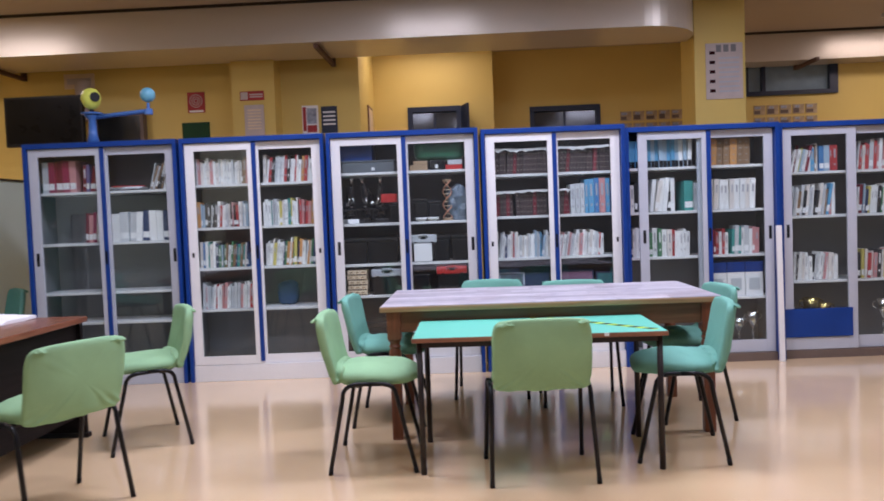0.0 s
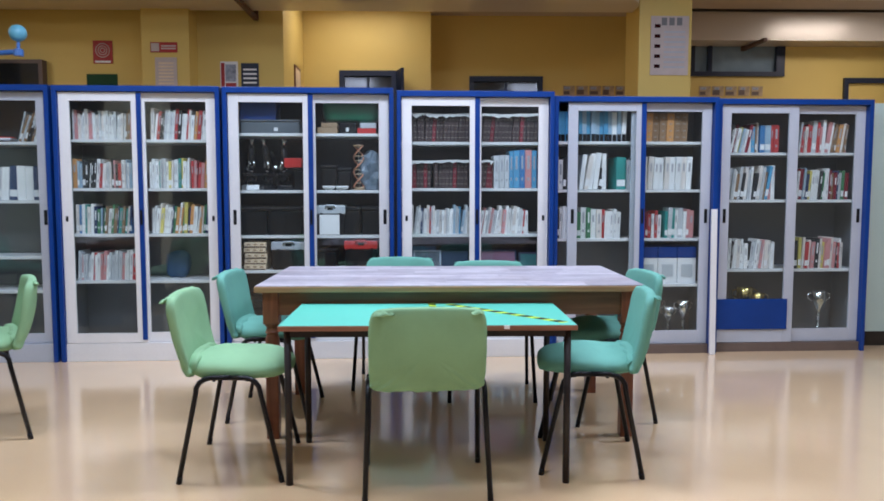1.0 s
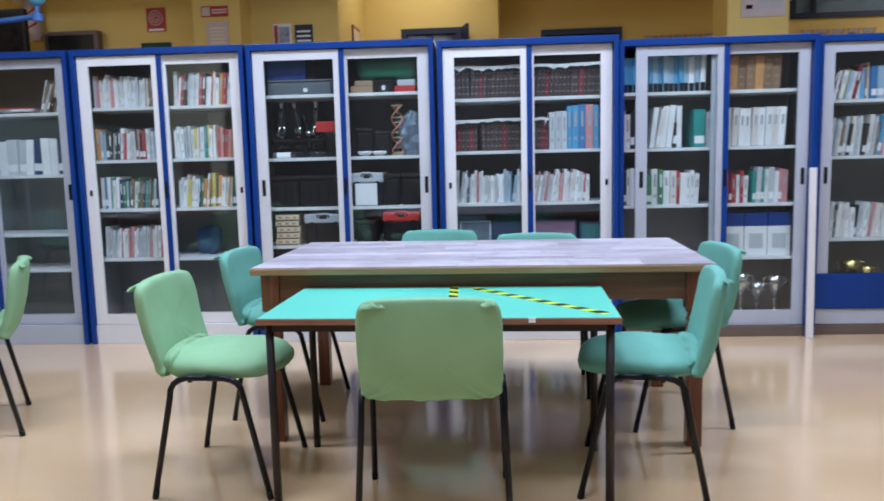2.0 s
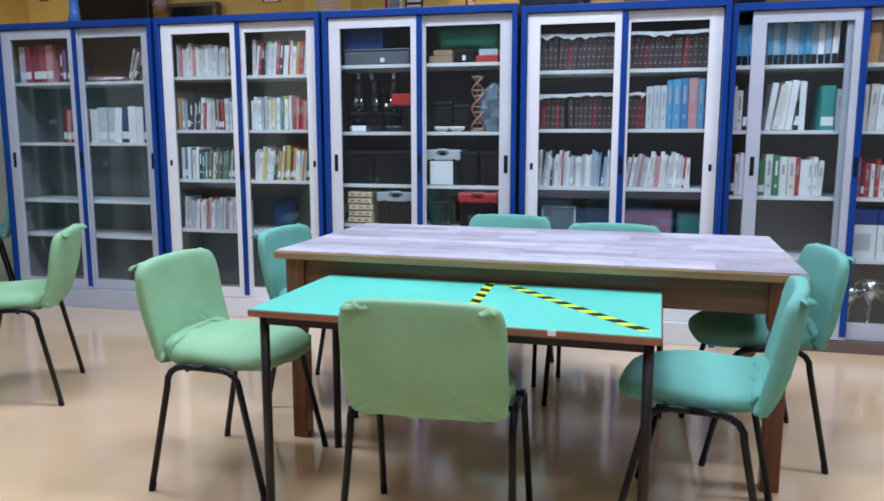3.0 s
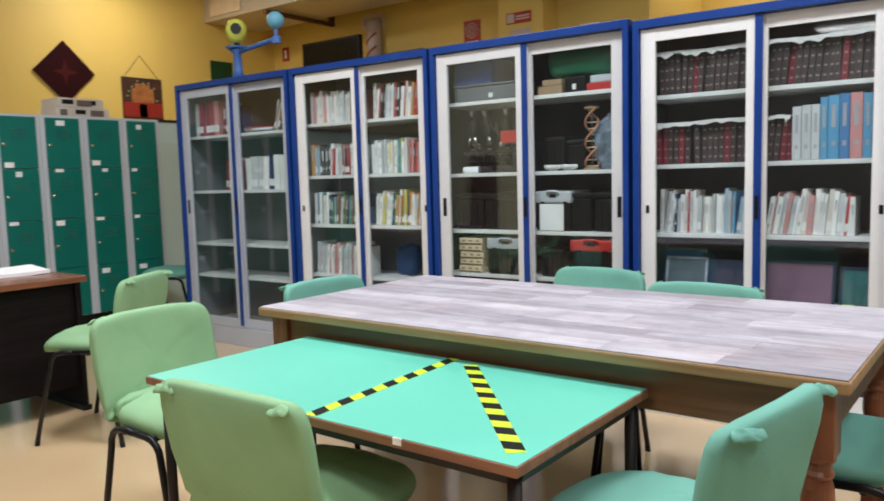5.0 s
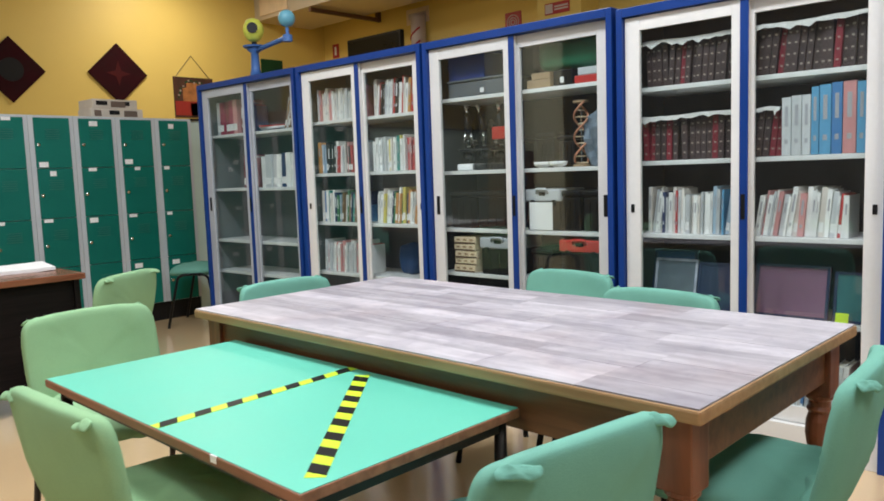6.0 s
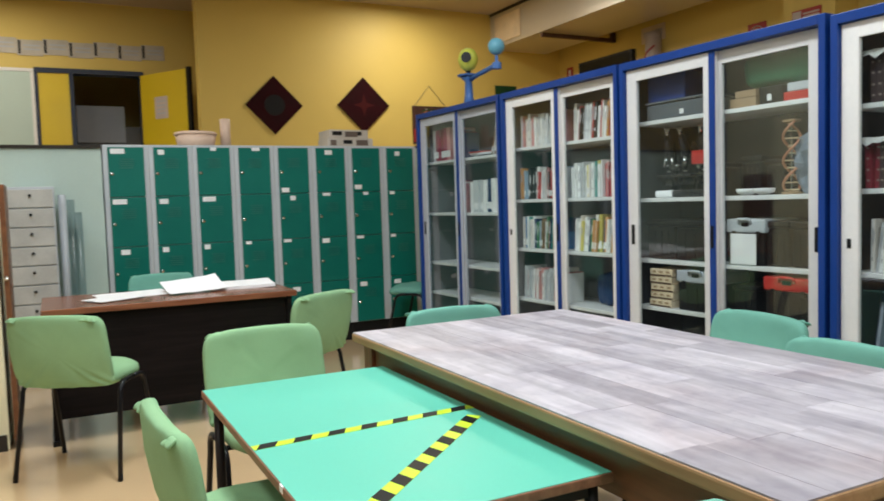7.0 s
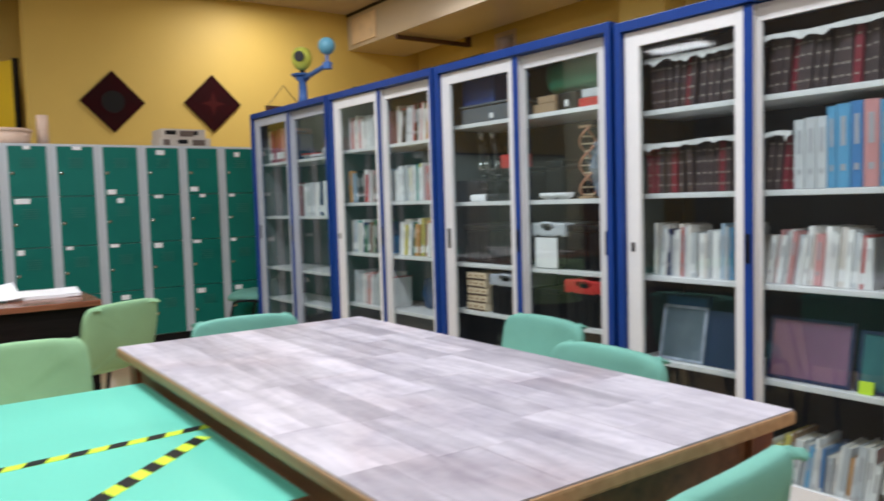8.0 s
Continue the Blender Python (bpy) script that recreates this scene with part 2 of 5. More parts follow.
# ---- geometry helpers ----
def box(bm, x0, x1, y0, y1, z0, z1, bevel=0.0, m=None):
    verts = bmesh.ops.create_cube(bm, size=1)["verts"]
    for v in verts:
        v.co = Vector((x0 + (v.co.x + 0.5) * (x1 - x0), y0 + (v.co.y + 0.5) * (y1 - y0), z0 + (v.co.z + 0.5) * (z1 - z0)))
    if bevel:
        edges = list({e for v in verts for e in v.link_edges})
        got = bmesh.ops.bevel(bm, geom=edges, offset=bevel, segments=2, affect="EDGES", profile=0.6)
        verts = list({v for f in got["faces"] for v in f.verts} | {v for v in verts if v.is_valid})
    if m is not None:
        bmesh.ops.transform(bm, matrix=m, verts=verts)
    return bm


def abox(*a, **k):
    return box(bmesh.new(), *a, **k)


def tube(bm, pts, r, n=8, flat=1.0):
    """A round bar swept along points, with closed ends."""
    pts = [Vector(p) for p in pts]
    rings = []
    for i, p in enumerate(pts):
        t = (pts[min(i + 1, len(pts) - 1)] - pts[max(i - 1, 0)]).normalized()
        if i == 0:
            a = t.cross(Vector((0, 0, 1))) if abs(t.z) < 0.95 else t.cross(Vector((0, 1, 0)))
        else:
            a = a - t * a.dot(t)
        a.normalize()
        b = t.cross(a).normalized()
        rad = r[i] if isinstance(r, (list, tuple)) else r
        rings.append([bm.verts.new(p + rad * (math.cos(k * 2 * math.pi / n) * a * flat + math.sin(k * 2 * math.pi / n) * b)) for k in range(n)])
    for ra, rb in zip(rings, rings[1:]):
        for k in range(n):
            bm.faces.new((ra[k], ra[(k + 1) % n], rb[(k + 1) % n], rb[k]))
    bm.faces.new(rings[0][::-1])
    bm.faces.new(rings[-1])
    return bm


def lathe(bm, profile, n=20, at=(0, 0, 0)):
    """A turned form: profile of (radius, height), bottom to top."""
    rings = []
    for r, z in profile:
        rings.append([bm.verts.new((at[0] + r * math.cos(k * 2 * math.pi / n), at[1] + r * math.sin(k * 2 * math.pi / n), at[2] + z)) for k in range(n)])
    for ra, rb in zip(rings, rings[1:]):
        for k in range(n):
            bm.faces.new((ra[k], ra[(k + 1) % n], rb[(k + 1) % n], rb[k]))
    bm.faces.new(rings[0][::-1])
    bm.faces.new(rings[-1])
    return bm


def spow(v, e):
    return math.copysign(abs(v) ** e, v)


def pad(bm, a, b, c, e1, e2, shape=None, nu=36, nv=12):
    """A soft cushion: a superellipsoid with half sizes a, b, c; shape moves each point."""
    rows = []
    for j in range(1, nv):
        ph = -math.pi / 2 + math.pi * j / nv
        row = []
        for i in range(nu):
            th = 2 * math.pi * i / nu
            p = Vector((a * spow(math.cos(ph), e1) * spow(math.cos(th), e2), b * spow(math.cos(ph), e1) * spow(math.sin(th), e2), c * spow(math.sin(ph), e1)))
            row.append(bm.verts.new(shape(p) if shape else p))
        rows.append(row)
    lo, hi = Vector((0, 0, -c)), Vector((0, 0, c))
    lo, hi = bm.verts.new(shape(lo) if shape else lo), bm.verts.new(shape(hi) if shape else hi)
    for ra, rb in zip(rows, rows[1:]):
        for i in range(nu):
            bm.faces.new((ra[i], ra[(i + 1) % nu], rb[(i + 1) % nu], rb[i]))
    for i in range(nu):
        bm.faces.new((lo, rows[0][(i + 1) % nu], rows[0][i]))
        bm.faces.new((hi, rows[-1][i], rows[-1][(i + 1) % nu]))
    return bm


def mesh_ob(name, bm, material, smooth=False):
    bmesh.ops.recalc_face_normals(bm, faces=bm.faces)
    me = bpy.data.meshes.new(name)
    bm.to_mesh(me)
    bm.free()
    for m in material if isinstance(material, (list, tuple)) else [material]:
        me.materials.append(m)
    if smooth:
        for f in me.polygons:
            f.use_smooth = True
    return new(name, me)


def part(name, bm, material, parent, label="", smooth=False):
    ob = mesh_ob(name, bm, material, smooth)
    ob.parent = parent
    return tagged(ob, label)


def moved(dx, dy, dz=0.0, turn=0.0, about=(0.0, 0.0)):
    """A shift, after a turn in degrees about a point of the plan."""
    return pose(about[0] + dx, about[1] + dy, dz, 0, 0, turn) @ pose(-about[0], -about[1], 0)


# the frame of reference in which the things that follow are placed
LEVEL = moved(0, 0)
BOOKCASE_ROW = moved(0.013, 0.045, 0, 1.85, (-0.85, 6.07))
HERE = LEVEL


def thing(name, label, category, group="", m=None):
    ob = new(name)
    ob.empty_display_size = 0.1
    ob.matrix_basis = HERE @ m if m is not None else HERE
    return tagged(ob, label, category, group)


def solid(name, bm, material, label, category, group="", m=None, smooth=False):
    ob = mesh_ob(name, bm, material, smooth)
    ob.matrix_basis = HERE @ m if m is not None else HERE
    return tagged(ob, label, category, group)


def structure(name, bm, material, label, category="wall", smooth=False):
    return tagged(mesh_ob(name, bm, material, smooth), label, category, kind="structure")


def wall_bm(axis, at, lo, hi, thick, openings=(), top=CEIL):
    """A wall along an axis, its face at `at`, thick to the side of the sign; openings: (from, to, bottom, top)."""
    bm = bmesh.new()

    def piece(a, b, z0, z1):
        if b - a < 1e-4 or z1 - z0 < 1e-4:
            return
        f, g = sorted((at, at + thick))
        if axis == "x":
            box(bm, a, b, f, g, z0, z1)
        else:
            box(bm, f, g, a, b, z0, z1)

    pos = lo
    for a, b, z0, z1 in sorted(openings):
        piece(pos, a, 0, top)
        piece(a, b, 0, z0)
        piece(a, b, z1, top)
        pos = b
    piece(pos, hi, 0, top)
    return bm


# ---- the setting ----
structure("floor", abox(-10.5, 8.2, -8.2, 15.2, -0.12, 0), M_FLOOR, "glossy beige linoleum floor", "floor")
structure("ceiling", abox(-10.5, 8.2, -8.2, 15.2, CEIL, CEIL + 0.15), M_CEIL, "tan painted ceiling", "ceiling")
# unseen south and east walls, added grey to limit bounce and tint in reflections
structure("wall_south", abox(-10.5, 8.2, -8.2, -8.0, 0, CEIL), M_PLAIN, "unseen pale grey wall added to close the room behind")
structure("wall_east", abox(8.0, 8.2, -8.0, 15.0, 0, CEIL), M_PLAIN, "unseen pale grey side wall added to close the room")
structure("wall_outer_west", abox(-10.5, -10.3, -8.0, 15.0, 0, CEIL), M_YELLOW, "plain yellow wall of the side corridor")
structure("wall_outer_north", abox(-10.3, 8.0, 15.0, 15.2, 0, CEIL), M_YELLOW, "plain yellow wall of the rear corridor")

structure("wall_west", wall_bm("y", -7.0, 4.9, 10.2, -0.2), M_YELLOW, "warm yellow painted wall with hung panels")
structure("wall_west_return", abox(-8.2, -7.2, 5.3, 5.5, 0, CEIL), M_YELLOW, "yellow return of the side wall")
structure("wall_west_door", wall_bm("y", -8.2, -8.0, 5.5, -0.2, [(3.13, 4.40, 0, 3.11)]), M_YELLOW, "yellow wall with a double doorway")
structure("wall_north", wall_bm("x", 10.2, -7.2, -1.12, 0.2), M_YELLOW, "yellow painted back wall of the hall")
structure("wall_pilaster", abox(-2.76, -2.19, 9.86, 10.2, 0, CEIL), M_YELLOW, "shallow yellow pilaster on the back wall", "pilaster")
structure("wall_recess_side", abox(-1.32, -1.12, 10.4, 12.0, 0, CEIL), M_YELLOW, "yellow side wall of the recess")
structure("wall_recess", wall_bm("x", 11.8, -1.12, 0.74, 0.2, [(-0.6, 0.23, 0, 3.02)]), M_YELLOW, "yellow recess wall lit by a lamp")
structure("wall_recess_return", abox(0.54, 0.74, 12.0, 12.6, 0, CEIL), M_YELLOW, "yellow return of the recess")
structure("wall_north_east", wall_bm("x", 12.4, 0.74, 8.0, 0.2, [(1.34, 2.48, 0, 3.03), (4.75, 6.25, 3.04, 3.62)]), M_YELLOW, "yellow far wall with a door and a high window")
structure("pillar", abox(3.23, 3.87, 9.73, 10.35, 0, CEIL, bevel=0.01), M_YELLOW, "square yellow pillar with a poster", "pillar")
structure("pillar_west", abox(-2.78, -2.20, 2.38, 2.96, 0, CEIL, bevel=0.01), mat("pillar_paint", (0.80, 0.73, 0.50), 0.6, scale=0.8, vary=0.05, bump=0.1), "cream painted square pillar beside the desk", "pillar")

structure("pillar_west_base", abox(-2.20, -2.192, 2.39, 2.95, 0, 0.09), M_DARKTRIM, "dark skirting on the cream pillar", "baseboard")

# bulkhead duct under the ceiling, with a rounded end by the pillar
bm = bmesh.new()
outline = [(-7.0, 9.0)]
for k in range(0, 13):
    a = -math.pi / 2 + k * math.pi / 24
    outline.append((2.45 + 0.75 * math.cos(a), 9.75 + 0.75 * math.sin(a)))
outline += [(3.2, 9.95), (-7.0, 9.95)]
lowv = [bm.verts.new((x, y, 3.45)) for x, y in outline]
topv = [bm.verts.new((x, y, CEIL - 0.035)) for x, y in outline]
bm.faces.new(lowv[::-1])
bm.faces.new(topv)
for i in range(len(outline)):
    j = (i + 1) % len(outline)
    bm.faces.new((lowv[i], lowv[j], topv[j], topv[i]))
structure("duct", bm, M_DUCT, "glossy beige air duct under the ceiling", "duct")
# dark strip stands for the shadow in the joint under the ceiling
structure("duct_shadow_gap", abox(-7.0, 3.2, 8.985, 9.9, CEIL - 0.035, CEIL), M_DARKTRIM, "dark strip for the shadow gap between duct and ceiling", "trim")
structure("duct_grille", abox(-6.85, -6.2, 8.98, 9.0, 3.50, 3.86, bevel=0.006), M_CREAM, "cream access panel on the duct", "vent")
structure("duct_east", abox(3.95, 8.0, 11.9, 12.4, 3.5, CEIL - 0.035), M_DUCT, "beige air duct along the far wall", "duct")
# same strip of painted shadow above the far duct
structure("duct_east_shadow_gap", abox(3.95, 8.0, 11.885, 12.4, CEIL - 0.035, CEIL), M_DARKTRIM, "dark strip for the shadow gap above the far duct", "trim")
for bx in (-5.73, -1.45, 5.6):
    y0, y1, z = (9.0, 10.2, 3.415) if bx < 3 else (11.6, 12.4, 3.46)
    bm = box(bmesh.new(), bx - 0.025, bx + 0.025, y0, y1, z - 0.03, z + 0.02)
    box(bm, bx - 0.03, bx + 0.03, y1 - 0.06, y1, z - 0.03, z + 0.10)
    solid("duct_bracket", bm, M_RUST, "brown steel bracket carrying the air duct", "bracket", "duct brackets")

# ceiling lamps: an assumed fitting at every lamp spot, most of them unseen
for lx, ly, lw in FRONT_LAMPS + HALL_LAMPS:
    lamp = thing("ceiling_light", "assumed white flush ceiling lamp with a bright diffuser", "ceiling lamp", "ceiling lamps", pose(lx, ly, CEIL))
    bm = bmesh.new()
    for a in ((-0.62, -0.58, -0.32, 0.32), (0.58, 0.62, -0.32, 0.32), (-0.58, 0.58, -0.32, -0.28), (-0.58, 0.58, 0.28, 0.32)):
        box(bm, *a, -0.045, 0)
    part("frame", bm, M_WHITE, lamp)
    part("diffuser", abox(-0.58, 0.58, -0.28, 0.28, -0.03, -0.004), M_GLOWLAMP, lamp, "glowing white diffuser")

# ---- cabinets ----
HERE = BOOKCASE_ROW


def cabinet(x0, x1, y, top, door_m, label, shelves, door_shift=0.0, blue_mid=True, base_m=None, low=0.14, sill=0.21, split_shift=0.0, inner=None):
    """A steel bookcase with blue posts, shelves and two sliding glass doors; x0 to x1, its front at y."""
    w, d = x1 - x0, 0.45
    cab = thing("bookcase", label, "bookcase", "glass-door bookcases", pose(x0, y, 0))
    pw = 0.032
    for xa in (0, w - pw):
        part("post", abox(xa, xa + pw, 0, 0.09, 0.0, top, bevel=0.003), M_BLUE, cab, "blue enamelled post")
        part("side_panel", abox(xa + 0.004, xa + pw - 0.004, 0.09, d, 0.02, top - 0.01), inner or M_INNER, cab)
    part("top_rail", abox(pw, w - pw, 0, 0.09, top - 0.042, top, bevel=0.003), M_BLUE, cab, "blue enamelled top rail")
    part("top", abox(pw, w - pw, 0.09, d, top - 0.03, top - 0.004), M_BLUE, cab)
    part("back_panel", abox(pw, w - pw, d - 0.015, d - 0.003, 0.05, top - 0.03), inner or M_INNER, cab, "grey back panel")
    part("plinth", abox(pw, w - pw, 0.02, 0.06, 0.0, low - 0.004, bevel=0.003), base_m or door_m, cab)
    part("bottom", abox(pw, w - pw, 0.06, d - 0.016, low - 0.03, low), M_SHELF, cab)
    for z in shelves:
        part("shelf", abox(pw, w - pw, 0.085, d - 0.016, z - 0.022, z, bevel=0.003), M_SHELF, cab, "white steel shelf")
    mid = w / 2 + split_shift
    zt = top - 0.046
    spans = [(pw + 0.004 + door_shift, mid + 0.03 + door_shift * 0.6, 0.022), (mid - 0.03, w - pw - 0.004, 0.048)]
    for k, (a, b, yy) in enumerate(spans):
        st = 0.075
        bm = bmesh.new()
        box(bm, a, a + st, yy, yy + 0.022, low, zt, bevel=0.003)
        box(bm, b - st, b, yy, yy + 0.022, low, zt, bevel=0.003)
        box(bm, a + st, b - st, yy + 0.001, yy + 0.021, zt - 0.062, zt)
        box(bm, a + st, b - st, yy + 0.001, yy + 0.021, low, sill)
        door = part("sliding_door", bm, door_m, cab)
        pane = part("glass_pane", abox(a + st, b - st, yy + 0.009, yy + 0.013, sill, zt - 0.062), M_GLASS, door, "clear glass pane")
        pane.visible_shadow = False
        if k == 0 and blue_mid:
            part("edge_strip", abox(b - 0.036, b + 0.001, yy - 0.006, yy + 0.001, low + 0.02, zt, bevel=0.002), M_BLUE, door, "blue edge strip")
            part("handle", abox(b - 0.028, b - 0.010, yy - 0.009, yy - 0.002, 1.02, 1.13), M_BLACK, door, "black recessed handle")
        hx = a + 0.026 if k == 0 else b - 0.044
        if door_m is M_WHITE:
            part("handle", abox(hx, hx + 0.018, yy - 0.004, yy + 0.004, 1.045, 1.085, bevel=0.003), M_BLACK, door, "small black lock")
        else:
            part("handle", abox(hx, hx + 0.024, yy - 0.004, yy + 0.004, 1.02, 1.13, bevel=0.004), M_BLACK, door, "black recessed handle")
    return cab


CABS = {
    1: (-3.361, -2.085, 6.07, 2.035, (1.63, 1.20, 0.785, 0.53)),
    2: (-2.060, -0.865, 6.07, 2.033, (1.65, 1.29, 0.95, 0.60)),
    3: (-0.845, 0.408, 6.07, 2.030, (1.70, 1.275, 0.935, 0.67)),
    4: (0.432, 1.614, 6.07, 2.012, (1.64, 1.29, 0.94, 0.58)),
    5: (1.624, 2.895, 6.115, 1.985, (1.65, 1.28, 0.90, 0.54)),
    6: (2.905, 4.140, 6.150, 1.978, (1.57, 1.20, 0.65)),
}
LOOKS = {
    1: (M_GREY, "grey steel bookcase with blue posts, sparsely filled, beside the lockers"),
    2: (M_WHITE, "white steel bookcase with blue posts, full of paperbacks"),
    3: (M_LIGHT, "light grey steel bookcase with blue posts holding laboratory gear"),
    4: (M_WHITE, "white steel bookcase with blue posts holding encyclopedias"),
    5: (M_GREY, "grey steel bookcase with one door slid half open"),
    6: (M_GREY, "grey steel bookcase with a blue patch on its door"),
}
for k, (x0, x1, y, top, shelves) in CABS.items():
    dm, text = LOOKS[k]
    if k < 5:
        cabinet(x0, x1, y, top, dm, text, shelves, inner=M_INNER_SHADE if k in (3, 4) else None)
    else:
        c = cabinet(x0, x1, y, top, dm, text, shelves, door_shift=0.075 if k == 5 else 0.0, blue_mid=k == 5, base_m=M_PLINTH, low=0.075, sill=0.175)
        if k == 6:
            part("door_patch", abox(0.03, 0.60, 0.012, 0.0215, 0.18, 0.42, bevel=0.002), M_BLUE, c, "blue sheet covering the lower glass")
solid("loose_batten", abox(-0.022, 0.022, -0.012, 0.012, 0, 1.13, bevel=0.003), M_WHITE, "white batten standing against the bookcase", "batten", m=pose(2.875, 6.085, 0, -1.5, 0, 0))

# ---- books ----
PALETTE = {
    "white": (0.84, 0.84, 0.83), "cream": (0.76, 0.70, 0.65), "pale grey": (0.56, 0.58, 0.60), "pale blue": (0.35, 0.48, 0.60),
    "red": (0.50, 0.05, 0.05), "pink": (0.62, 0.28, 0.28), "orange": (0.62, 0.30, 0.10), "yellow": (0.66, 0.56, 0.14),
    "blue": (0.05, 0.19, 0.42), "navy": (0.02, 0.04, 0.12), "teal": (0.04, 0.30, 0.27), "green": (0.06, 0.22, 0.10),
    "black": (0.03, 0.028, 0.030), "dark brown": (0.055, 0.033, 0.034), "brown": (0.27, 0.16, 0.085), "dark red": (0.22, 0.015, 0.03), "light blue": (0.10, 0.36, 0.60),
    "violet": (0.16, 0.13, 0.28), "crimson": (0.34, 0.025, 0.075),
}
M_PAGES = mat("book_pages", (0.70, 0.66, 0.56), 0.8, scale=30, vary=0.08)
M_GOLD = mat("spine_gold", (0.33, 0.28, 0.24), 0.5)
M_INK = mat("spine_ink", (0.40, 0.40, 0.43), 0.6)
BOOK_MESH = {}


def book_mesh(color, style):
    """A unit book: spine at y 0, pages recessed between its boards, with title bars on the spine."""
    if (color, style) in BOOK_MESH:
        return BOOK_MESH[color, style]
    bm = bmesh.new()
    for a in ((0, 0.1, 0.02, 1), (0.9, 1, 0.02, 1)):
        box(bm, *a, 0, 1)
    box(bm, 0.02, 0.98, 0, 0.025, 0, 1)
    n0 = len(bm.faces)
    box(bm, 0.1, 0.9, 0.025, 0.97, 0.012, 0.975)
    n1 = len(bm.faces)
    bars = {"plain": [(0.55, 0.80)], "two": [(0.20, 0.28), (0.5, 0.85)], "volume": [(0.14, 0.18), (0.36, 0.40), (0.60, 0.64), (0.82, 0.86)], "label": [(0.10, 0.30)], "base": [(0.0, 0.24)]}[style]
    for z0, z1 in bars:
        x0, x1 = (0.30, 0.70) if style == "volume" else (0.06, 0.94) if style in ("base", "label") else (0.32, 0.68)
        box(bm, x0, x1, -0.006, 0.001, z0, z1)
    for i, f in enumerate(bm.faces):
        f.material_index = 0 if i < n0 else 1 if i < n1 else 2
    bmesh.ops.recalc_face_normals(bm, faces=bm.faces)
    me = bpy.data.meshes.new("book")
    bm.to_mesh(me)
    bm.free()
    name = "cover_" + color.replace(" ", "_")
    cover = bpy.data.materials.get(name) or mat(name, PALETTE[color], 0.5, scale=3, vary=0.2, random_tone=0.5)
    ink = M_GOLD if style == "volume" else M_BLACK if style == "base" else M_PAPER if style == "label" or sum(PALETTE[color]) < 0.5 and style != "base" else M_INK
    for m in (cover, M_PAGES, ink):
        me.materials.append(m)
    BOOK_MESH[color, style] = me
    return me


FAR_BOOKS = []
NAMES = {"paperback book": "book", "ring binder": "ring_binder", "box file": "box_file", "encyclopedia volume": "encyclopedia", "reference volume": "reference_book", "leather volume": "leather_book", "uniform cloth volume": "cloth_book", "thick volume": "thick_book"}


def place_book(x, y, z, t, d, h, color, style="plain", lean=0.0, word="paperback book", group="books on the shelves", far=False):
    m = HERE @ pose(x, y, z, 0, lean, 0) @ Matrix.Diagonal((t, d, h, 1))
    if far and word == "paperback book":
        FAR_BOOKS.append((book_mesh(color, style), m))
        return None
    ob = new(NAMES[word], book_mesh(color, style))
    ob.matrix_basis = m
    return tagged(ob, f"{color} {word} standing on a bookcase shelf", "book", group)


def row(cab, z, a, b, colors, hs, ts, seed, style=("plain", "two", "label"), lean=0.0, word="paperback book", depth=0.17, stop=None):
    """Books side by side on the shelf at z, from a to b in the cabinet's own width."""
    rng = random.Random(seed)
    x0, _, y, top, shelves = CABS[cab]
    x, end = x0 + a, x0 + b
    tilt = lean
    while True:
        t = rng.uniform(*ts)
        h = rng.uniform(*hs)
        if rng.random() < 0.25:
            tilt = lean + rng.uniform(-1, 7) * (0.6 if lean == 0 else 1)
        if h * math.sin(radians(max(tilt, 0))) + x + t > end:
            if tilt <= 1.5:
                break
            tilt = 0
            if x + t > end:
                break
        c = rng.choice(colors)
        place_book(x, y + 0.10 + rng.uniform(0, 0.025), z + 0.0015 + t * abs(math.sin(radians(tilt))) * 1.0, t, depth * rng.uniform(0.85, 1.1), h, c, rng.choice(style), tilt, word, far=cab > 4)
        x += t / max(0.5, math.cos(radians(tilt))) + 0.0012


MIX = ["white"] * 7 + ["cream"] * 3 + ["pale grey"] * 3 + ["pale blue", "blue", "teal", "red", "pink", "orange", "yellow", "green", "brown", "navy", "light blue"]
PALE = ["white"] * 14 + ["cream"] * 6 + ["pale grey"] * 5 + ["pale blue", "pale blue", "pink", "red", "teal"]
T = (0.008, 0.026)
# bookcase full of paperbacks
row(2, 1.65, 0.10, 0.55, ["cream", "cream", "white", "white", "pale grey", "white", "pink", "brown"], (0.18, 0.225), T, 1)
row(2, 1.65, 0.66, 1.10, ["white", "white", "cream", "orange", "red", "pale grey", "white", "white", "black"], (0.18, 0.235), T, 2, lean=2)
row(2, 1.29, 0.09, 0.10 + 0.45, ["white", "white", "pale blue", "white", "pink", "cream", "white", "red", "pale grey", "black"], (0.18, 0.22), T, 3)
place_book(-1.968, 6.165, 1.2915, 0.03, 0.17, 0.215, "orange")
row(2, 1.29, 0.65, 0.95, ["white", "white", "cream", "yellow", "pale grey", "teal", "white"], (0.19, 0.225), T, 4)
row(2, 1.29, 0.95, 1.10, ["red", "pink", "orange", "dark red"], (0.18, 0.21), T, 5)
row(2, 0.95, 0.10, 0.52, ["blue", "white", "pale blue", "white", "cream", "navy", "teal", "brown", "green"], (0.18, 0.225), T, 6, lean=1)
row(2, 0.95, 0.65, 1.11, ["white", "white", "cream", "yellow", "green", "navy", "white", "orange"], (0.18, 0.235), T, 7, lean=2)
row(2, 0.60, 0.10, 0.55, ["white", "pale grey", "pink", "white", "cream", "red", "pink", "pale grey", "white"], (0.18, 0.225), T, 8)
# sparsely filled bookcase
row(1, 1.63, 0.10, 0.40, ["crimson", "crimson", "pink", "pale grey", "dark red"], (0.24, 0.27), (0.045, 0.07), 11, style=("label",), word="ring binder", depth=0.24)
